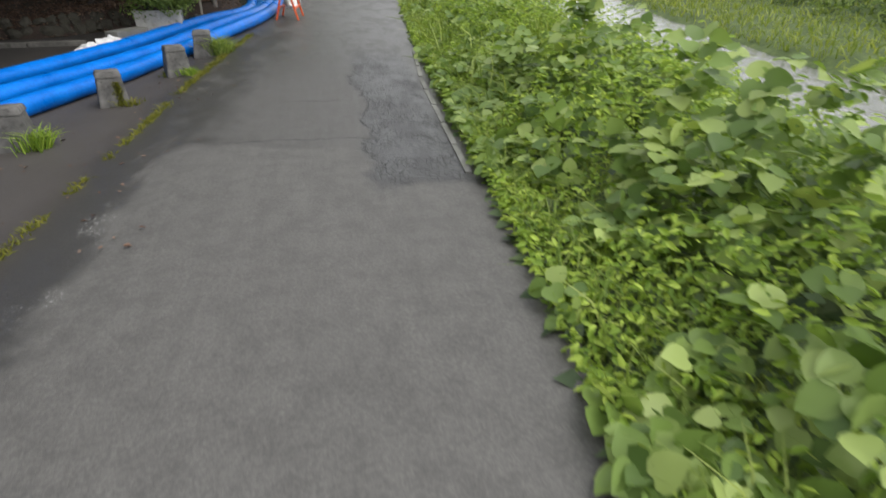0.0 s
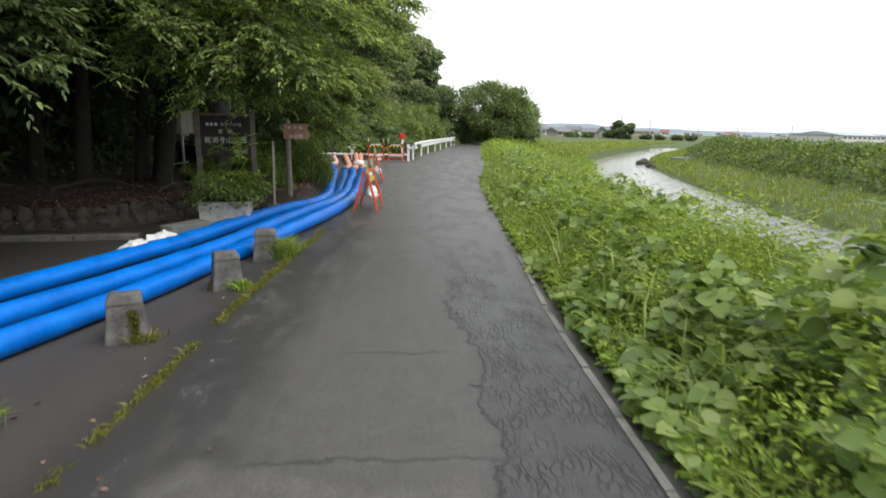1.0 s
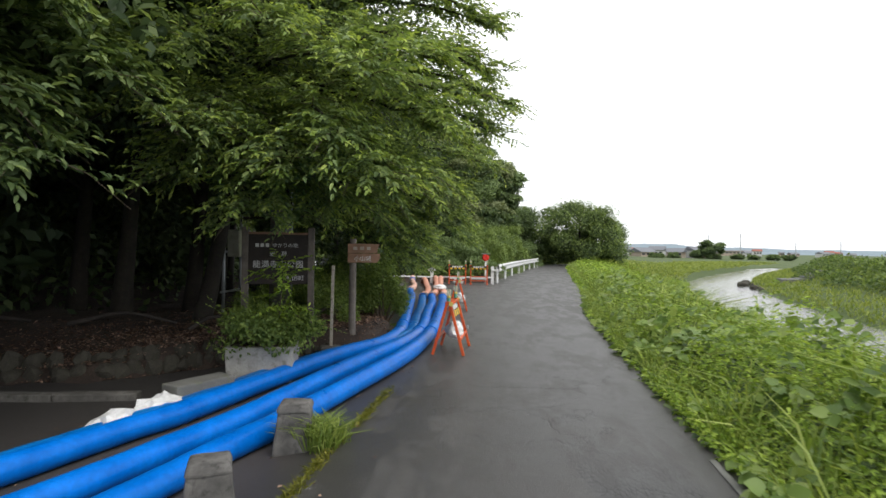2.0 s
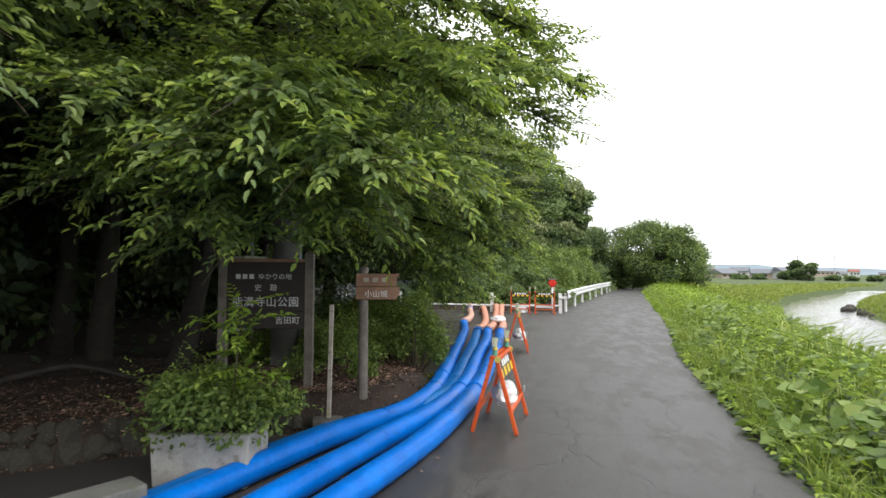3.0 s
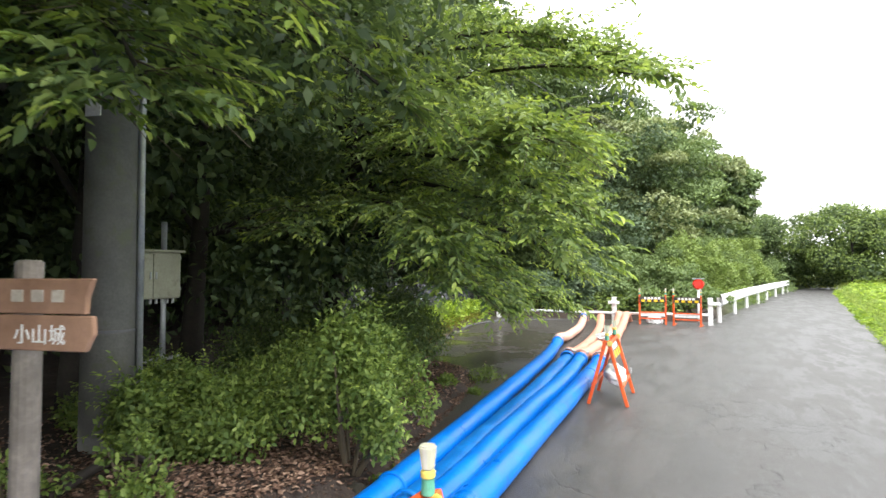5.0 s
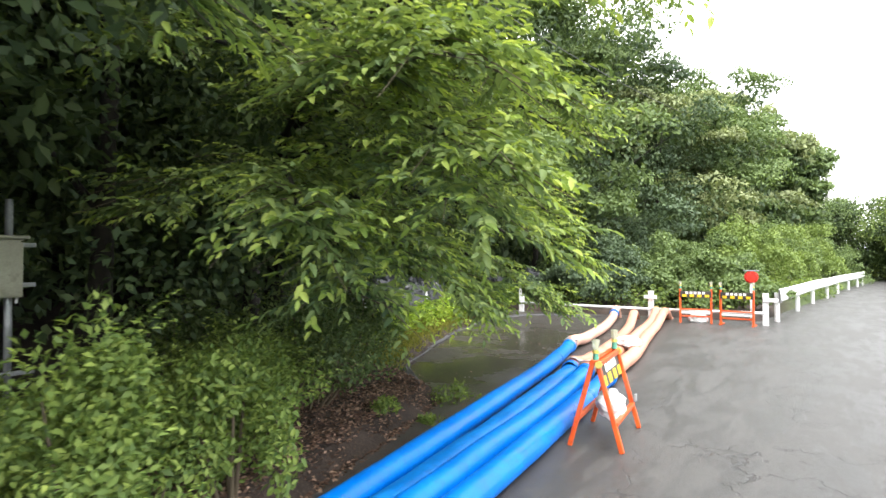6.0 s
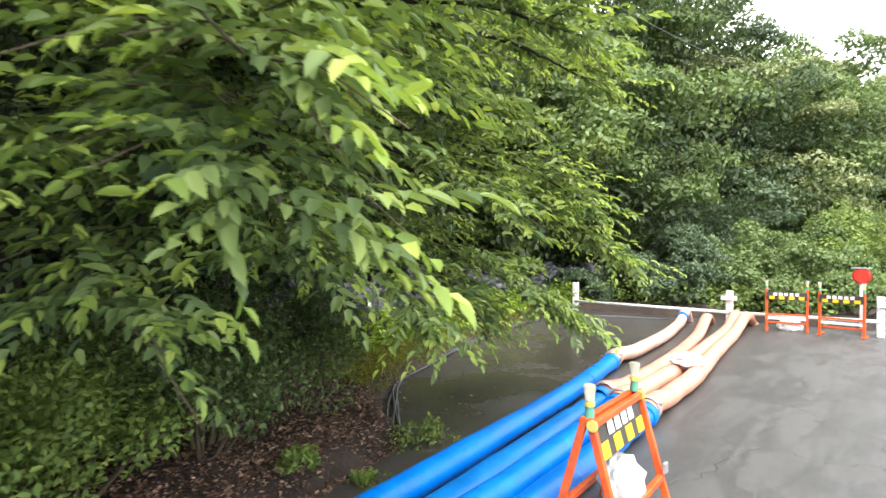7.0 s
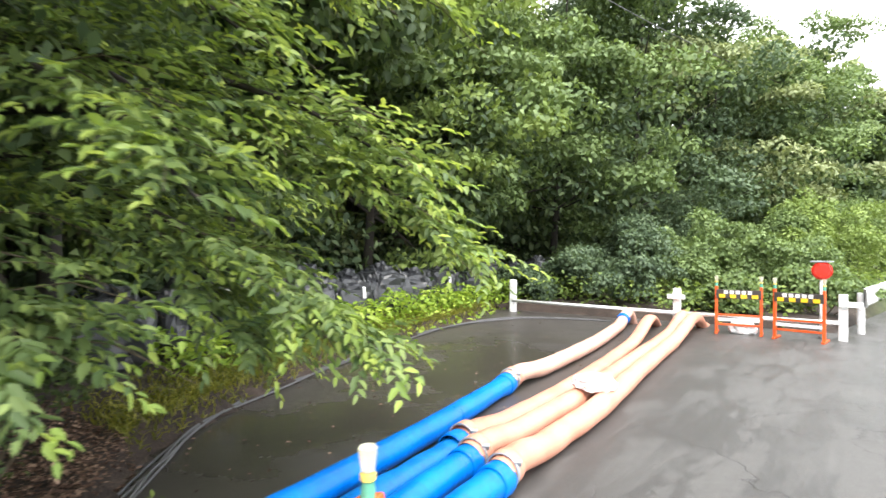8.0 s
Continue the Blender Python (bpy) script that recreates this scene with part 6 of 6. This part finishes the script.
for bx, by, h, n2, m in ((-1.56, 4.36, 0.24, 150, LEAF_WEED), (-1.2, 5.62, 0.1, 70, MOSS), (-0.68, 7.9, 0.34, 260, GRASS), (-0.63, 8.02, 0.26, 140, GRASS), (-0.84, 6.8, 0.12, 110, LEAF_WEED), (-1.1, 6.92, 0.07, 90, MOSS), (-1.94, 4.42, 0.12, 60, MOSS)):
    ob = thing("grass_tuft", pose(bx, by, float(pave_z(bx, by))), "green grass tuft at the foot of a bollard", "grass tuft", "tufts at the bollards")
    a = rng.normal(size=(n2, 3)) * (0.055, 0.055, 0)
    v, q = blade_arrays(a, a * 2.2 + (0, 0, 1.0) + 0.2 * rng.normal(size=(n2, 3)), rng.uniform(0.5, 1.1, n2) * h, 0.006)
    tagged(array_obj("grass", v, q, m, ob), kind="stuff")

# ---- leaf litter ----
k = 34000
y = rng.uniform(9.3, 17.6, k)
x = xl(y) - np.abs(rng.normal(size=k)) * 1.4 + 0.05
pos = np.stack([x, y, np.maximum(land_z(x, y), pave_z(x, y)) + 0.008 + 0.012 * rng.random(k)], -1)
size = rng.uniform(0.014, 0.046, k)
v, q = leaf_arrays(pos, rng.normal(size=(k, 3)) * (1, 1, 0.15), np.array((0, 0, 1.0)) + 0.3 * rng.normal(size=(k, 3)), size, size * 0.55)
tagged(array_obj("leaf_litter", v, q, LITTER), "dry brown fallen leaves on the planting bed", "leaf litter", kind="stuff")
k = 700
y = np.concatenate([rng.uniform(2, 12, k // 2), rng.uniform(17, 26, k // 2)])
x = np.concatenate([rng.uniform(-3.2, -0.2, k // 2), rng.uniform(-4.6, -1.3, k // 2)])
pos = np.stack([x, y, pave_z(x, y) + 0.012], -1)
size = rng.uniform(0.015, 0.045, k)
v, q = leaf_arrays(pos, rng.normal(size=(k, 3)) * (1, 1, 0.05), np.array((0, 0, 1.0)) + 0.15 * rng.normal(size=(k, 3)), size, size * 0.6)
tagged(array_obj("scattered_leaves", v, q, LITTER), "small fallen leaves scattered over the wet asphalt", "leaf litter", kind="stuff")


# ---- riverside vegetation ----
def veg_height(x, y):
    """How high the growth stands over the bank."""
    d = x - xr(y)
    return (0.10 + 0.46 * ss(0.0, 0.9, d) * (1 + 0.7 * wave(x, y, 1.3, 1.0) + 0.55 * wave(x, y, 3.6, 2.0) + 0.1 * ss(1.5, 3.5, d))) * (1 - 0.5 * ss(3, 8, d))


def bank_points(k, y0, y1, d0, d1, near=1.0):
    y = y0 + (y1 - y0) * rng.random(k) ** near
    d = d0 + (d1 - d0) * rng.random(k) ** 1.25
    return xr(y) + d, y, d


def bank_cover(name, k, y0, y1, d1, leaf, shape, width, material, label, pick, rise=(0.35, 1.0), d0=-0.08, trio=False, near=1.0):
    x, y, d = bank_points(k, y0, y1, d0, d1, near)
    ok = pick(x, y)
    x, y = x[ok], y[ok]
    h = veg_height(x, y) * rng.uniform(*rise, len(x))
    pos = np.stack([x, y, np.maximum(land_z(x, y), land_z(x + 0.1, y)) + h], -1)
    way = rng.normal(size=pos.shape) * (1, 1, 0.25) + (-0.35, -0.25, -0.1)
    nor = np.array((-0.25, -0.15, 1.0)) + 0.48 * rng.normal(size=pos.shape)
    size = leaf * rng.uniform(0.6, 1.35, len(x))
    blocks = []
    if trio:
        way = unit(way)
        side = unit(np.cross(nor, way))
        for a in (0.0, 1.9, -1.9):
            w = way * math.cos(a) + side * math.sin(a)
            blocks.append(leaf_arrays(pos + w * size[:, None] * 0.15, w, nor + 0.12 * rng.normal(size=pos.shape), size * (1.0 if a == 0 else 0.88), size * width, shape))
    else:
        blocks.append(leaf_arrays(pos, way, nor, size, size * width, shape))
    v, q = joined(blocks)
    return tagged(array_obj(name, v, q, material), label, "vegetation", kind="stuff")


def kudzu_zone(x, y):
    return (0.7 * wave(x, y, 1.15, 0.3) + 0.75 * wave(x, y, 2.7, 1.7) + 0.5 * (rng.random(len(x)) - 0.5) + 0.12 * ss(6.0, 2.0, y) - 0.15 * ss(6, 9, y)) > 0.12


bank_cover("kudzu_leaves", 9500, -1.6, 9, 5.0, 0.096, VINE_SHAPE, 0.88, LEAF_VINE, "broad three-lobed vine leaves sprawling over the riverbank", kudzu_zone, (0.35, 1.4), trio=True)
bank_cover("kudzu_leaves", 6500, 9, 24, 7.0, 0.115, ROUND_SHAPE, 0.92, LEAF_VINE, "broad three-lobed vine leaves sprawling over the riverbank", kudzu_zone, (0.6, 1.15), trio=True)
bank_cover("bank_weeds", 66000, -1.6, 10, 4.5, 0.05, LEAF_SHAPE, 0.42, LEAF_WEED, "bright fresh green weeds on the riverbank", lambda x, y: ~kudzu_zone(x, y) | (rng.random(len(x)) < 0.5), (0.15, 1.3))
bank_cover("bank_weeds", 36000, 10, 30, 8.5, 0.078, SIMPLE_SHAPE, 0.46, LEAF_WEED, "bright fresh green weeds on the riverbank", lambda x, y: ~kudzu_zone(x, y) | (rng.random(len(x)) < 0.35), (0.2, 1.0))
# low dark leaves colour in the shaded gaps beneath vines and weeds
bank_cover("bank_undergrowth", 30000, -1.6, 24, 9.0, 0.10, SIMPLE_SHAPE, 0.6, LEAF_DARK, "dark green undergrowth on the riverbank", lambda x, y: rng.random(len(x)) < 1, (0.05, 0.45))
bank_cover("bank_weeds", 34000, 28, 75, 11.0, 0.17, SIMPLE_SHAPE, 0.5, LEAF_WEED, "bright green growth on the far riverbank", lambda x, y: rng.random(len(x)) < 1, (0.2, 1.0))


def blades_over(name, x, y, lo, hi, w, material, label, z=None, lean=0.35):
    z = land_z(x, y) if z is None else z
    pos = np.stack([x, y, z], -1)
    v, q = blade_arrays(pos, rng.normal(size=(len(x), 3)) * (lean, lean, 0) + (0, 0, 1.0), rng.uniform(lo, hi, len(x)), w)
    return tagged(array_obj(name, v, q, material), label, "grass", kind="stuff")


# dark leafy bushes standing out of the slope
for x, y, h, r in ((5.6, 5.6, 0.9, 0.8), (6.3, 7.2, 1.0, 0.9), (5.2, 8.4, 0.7, 0.7), (7.2, 5.0, 0.9, 0.9)):
    shrub(x, y, h, r, LEAF_MID, "dark leafy knotweed bush on the riverbank", 20, 150, 0.11, "bush", "riverbank bushes", base=0.2)

# reeds halfway down the slope, fine grass by the lane
k = 7000
y = rng.uniform(5, 26, k)
d = rng.uniform(1.4, 5.0, k) + 0.8 * wave(y, y, 0.7)
ok = wave(d, y, 0.8, 3) > -0.1
blades_over("reeds", (xr(y) + d)[ok], y[ok], 0.7, 1.35, 0.011, GRASS, "tall arching reed grass on the riverbank")
k = 15000
y = rng.uniform(4, 58, k)
d = rng.uniform(0.15, 3.2, k)
ok = wave(d, y, 1.1, 2) + 0.4 * wave(d, y, 3.1, 4) > -0.15
blades_over("bank_grass", (xr(y) + d)[ok], y[ok], 0.35, 0.85, 0.009, GRASS, "long fresh green grass growing through the riverbank weeds")
k = 9000
y = rng.uniform(-1, 22, k)
blades_over("verge_grass", xr(y) + np.abs(rng.normal(size=k)) * 0.5, y, 0.10, 0.38, 0.005, GRASS, "fine green grass at the lane's edge")
k = 30000
y = rng.uniform(-10, 120, k)
f = rng.random(k) ** 1.2 * 26
blades_over("levee_grass", river_x(y) + 3.7 + f, y, 0.25, 0.6, 0.032, GRASS_FAR, "rough grass on the berm and levee across the river")
k = 16000
y = rng.uniform(2, 110, k)
f = rng.uniform(6.0, 13, k)
x = river_x(y) + 3.6 + f
pos = np.stack([x, y, land_z(x, y) + 0.5 * rng.random(k) * (1 + wave(x, y, 0.7))], -1)
size = rng.uniform(0.2, 0.42, k)
v, q = leaf_arrays(pos, rng.normal(size=(k, 3)), np.array((-0.4, 0, 1.0)) + 0.5 * rng.normal(size=(k, 3)), size, size * 0.6, SIMPLE_SHAPE)
k = 420
y = rng.uniform(2, 120, k)
x = river_x(y) + 3.4 + rng.uniform(5.6, 12, k)
rad = rng.uniform(0.5, 1.3, (k, 1)) * (1, 1, 0.55)
mound = clump_leaves(np.stack([x, y, land_z(x, y) + 0.15], -1), rad, 46, 0.3, SIMPLE_SHAPE, 0.6, fill=0.15)
tagged(array_obj("levee_creeper", *mound, LEAF_MID), "dark green creeper mounds on the levee's slope", "vegetation", kind="stuff")
tagged(array_obj("levee_growth", v, q, LEAF_SHRUB), "green creepers covering the levee's slope", "vegetation", kind="stuff")
k = 22000
y = rng.uniform(60, 150, k)
x = river_x(y) - 3.6 - rng.random(k) * 16
pos = np.stack([x, y, np.maximum(land_z(x, y), -1.2) + 0.7 * rng.random(k)], -1)
size = rng.uniform(0.16, 0.38, k)
v, q = leaf_arrays(pos, rng.normal(size=(k, 3)), np.array((-0.2, -0.3, 1.0)) + 0.5 * rng.normal(size=(k, 3)), size, size * 0.5, SIMPLE_SHAPE)
tagged(array_obj("inner_bend_growth", v, q, GRASS_FAR), "olive brush on the inside of the river's bend", "vegetation", kind="stuff")


# ---- the distance: plain, buildings, hills ----
def far_building(name, x, y, w, d, h, wall_m, roof_m, label, turn=0.0, z=-1.2, ridge=0.0, wins=6):
    ob = thing(name, pose(x, y, z, 0, 0, turn), label, "building", "far buildings")
    part("wall", box_bm(w, d, h, None, 0.05), wall_m, ob)
    bm = bmesh.new()
    e = 0.6
    pts = [(-w / 2 - e, -d / 2 - e, h), (w / 2 + e, -d / 2 - e, h), (w / 2 + e, d / 2 + e, h), (-w / 2 - e, d / 2 + e, h), (-w / 2 - e, 0, h + ridge + 0.3), (w / 2 + e, 0, h + ridge + 0.3)]
    vs = [bm.verts.new(p) for p in pts]
    for f in ((0, 1, 5, 4), (2, 3, 4, 5), (0, 4, 3), (1, 2, 5), (3, 2, 1, 0)):
        bm.faces.new([vs[t] for t in f])
    part("roof", bm, roof_m, ob)
    for t in range(wins):
        part("window", box_bm(w / wins * 0.6, 0.1, h * 0.28, pose(-w / 2 + (t + 0.5) * w / wins, -d / 2 - 0.03, h * 0.5), 0), PANE, ob)


far_building("warehouse", 214, 262, 40, 24, 3.0, WALL_PALE, BLUE_ROOF, "long low white warehouse with a pale blue roof", 25, -0.2, 1.6, 9)
far_building("warehouse", 275, 300, 34, 24, 2.8, WALL_PALE, BLUE_ROOF, "long low white warehouse with a pale blue roof", 25, -0.2, 1.4, 9)
far_building("warehouse", 330, 420, 30, 20, 3.6, WALL_PALE, BLACK_ROOF, "low pale shed across the plain", 10, -0.6, 0.8, 8)
far_building("warehouse", 230, 520, 26, 16, 4.4, WALL_TAN, BLACK_ROOF, "low tan shed with a grey roof", 0, -0.6, 0.8, 8)
for k in range(16):
    a = k / 15
    far_building("house", 120 + 330 * a + 20 * math.sin(5 * k), 420 + 260 * a + 40 * math.sin(3 * k), 8 + 3 * math.sin(k), 7, 3.4 + 1.0 * math.sin(2 * k), (WALL_PALE, WALL_TAN)[k % 2], (BLACK_ROOF, RED_ROOF, BLACK_ROOF)[k % 3], "small far house with a pitched roof", 20 * math.sin(k), -0.8, 1.4, 3)

for k, (dist, h0, x0, x1) in enumerate(((1600, 30, -400, 1900), (1250, 11, 250, 2000))):
    xs = np.linspace(x0, x1, 120)
    top = h0 * (0.96 + 0.05 * np.sin(xs / 90.0 + k) + 0.04 * np.sin(xs / 37.0 + 2 * k) + 0.025 * np.sin(xs / 14.0)) * np.interp(xs, [x0, 300, 430, 540, 640, 900, x1], [0.7, 1.0, 1.06, 1.0, 0.72, 0.64, 0.56])
    rows = [np.stack([xs, np.full_like(xs, dist + dy), np.maximum(top * f, 0) - 3], -1) for dy, f in ((-120, 0.0), (-60, 0.5), (0, 1.0), (80, 0.9), (200, 0.0))]
    n = len(xs)
    i, j = np.meshgrid(np.arange(4), np.arange(n - 1), indexing="ij")
    ob = array_obj("far_hills", np.vstack(rows), np.stack([i * n + j, i * n + j + 1, (i + 1) * n + j + 1, (i + 1) * n + j], -1).reshape(-1, 4), HAZED_HILL_MAT, None, True)
    tagged(ob, "low wooded hills along the horizon, coloured pale blue for haze", "hills", kind="structure")

# far trees: a paler leaf than LEAF_DARK stands in for distance haze
for x, y, h, s in ((89, 220, 6.6, 4.6), (84.5, 221, 3.4, 2.6), (112, 235, 1.6, 2.4), (120, 236, 1.5, 2.6), (127, 238, 1.4, 2.2), (104, 232, 1.5, 2.0), (72, 212, 1.8, 2.2), (64, 206, 1.6, 2.2)):
    wood_tree(x, y, h, s, HILL_MID, "rounded tree far across the plain", 18, 30, 0.5, 0.05, (0, 0), group="far trees", z=-0.8, subs=6)
for k in range(9):
    far_building("house", 56 + 4.6 * k, 236 + 9 * math.sin(2.3 * k), 6.5 + 1.5 * math.sin(k), 6, 2.6 + 0.5 * math.sin(2 * k), (WALL_TAN, WALL_PALE, WALL_TAN)[k % 3], BLACK_ROOF, "small house with a dark pitched roof beyond the bend", 35 * math.sin(k), -0.6, 1.3, 3)

# low white rail along the far levee road
rail = thing("levee_rail", Matrix.Identity(4), "low white guard rail on the far levee road", "guard rail")
lp = np.array([(river_x(y) + 3.6 + 22, y, 0.6) for y in np.arange(8, 90, 3.0)])
lp[:, 2] = land_z(lp[:, 0], lp[:, 1]) + 0.62
v, q = tube_arrays(lp, 0.12, 6)
array_obj("beam", v, q, WHITE_PAINT, rail)
for p in lp:
    part("post", box_bm(0.12, 0.12, 0.75, pose(p[0], p[1], p[2] - 0.7), 0), WHITE_PAINT, rail)
for x, y, h in ((150, 330, 14), (175, 320, 9), (205, 330, 10), (120, 300, 12), (240, 330, 11)):
    ob = thing("telegraph_pole", pose(x, y, -1), "thin pole far across the plain", "utility pole", "far poles")
    part("shaft", cyl_bm(0.3, 0.2, h, None, 6), STEEL, ob)

# ---- stones along the planting bed ----
stones = thing("stone_edging", Matrix.Identity(4), "row of rough mossy field stones edging the raised bed", "stone edging", kind="structure")
stone_meshes = []
for k in range(5):
    bm = bmesh.new()
    bmesh.ops.create_icosphere(bm, subdivisions=2, radius=1)
    for v in bm.verts:
        v.co *= 1 + 0.35 * noise.noise(v.co * 1.4 + Vector((k * 3.1, 0, 0))) + 0.12 * noise.noise(v.co * 4 + Vector((0, k, 0)))
    me = bpy.data.meshes.new("stone")
    bm.to_mesh(me)
    bm.free()
    me.materials.append(STONE)
    stone_meshes.append(me)
edge = smooth_path([(-6.6, 9.15, 0), (-5.0, 9.3, 0), (-3.5, 9.68, 0), (-2.65, 10.28, 0), (-2.0, 10.86, 0), (-1.36, 11.2, 0), (-1.06, 11.52, 0), (-0.96, 12.4, 0), (-1.02, 13.2, 0)], 58)
for k, p in enumerate(edge):
    for row in range(2 if p[0] < -1.7 else 1):
        if p[0] > -1.2 and k % 3:
            continue
        ob = new("stone", stone_meshes[(k * 3 + row) % 5])
        s = (0.085 if p[0] < -1.7 else 0.062) + 0.03 * rng.random()
        ob.parent = stones
        ob.matrix_basis = Matrix.LocRotScale((p[0] - 0.02 - 0.06 * row + 0.03 * rng.normal(), p[1] + 0.05 * row, float(pave_z(p[0], p[1])) + 0.05 + 0.13 * row), Euler((rng.random() * 6, rng.random() * 6, rng.random() * 6)), (s * 1.25, s, s * 0.85))

# ---- concrete steps and boulders at the water's edge across the river ----
steps = thing("river_steps", Matrix.Identity(4), "short flight of pale concrete steps down the far levee", "steps")
for k in range(6):
    x, y = 33.6 + 0.95 * k, 66.0 + 0.3 * k
    part("step", box_bm(1.0, 3.4, 0.5, pose(x, y, float(land_z(x, y)) - 0.16, 0, 0, -18), 0.03), POLE_MAT, steps)
for k in range(9):
    y = 60 + 1.6 * k + 0.5 * rng.normal()
    x = float(river_x(y)) + 3.0 + 0.6 * rng.normal()
    s = 0.3 + 0.2 * rng.random()
    ob = new("boulder", stone_meshes[k % 5])
    ob.matrix_world = Matrix.LocRotScale((x, y, -2.2 + 0.25 * s), Euler((0, 0, rng.random() * 6)), (s * 1.3, s, s * 0.75))
    tagged(ob, "dark wet boulder at the river's edge", "boulder", "boulders in the river")
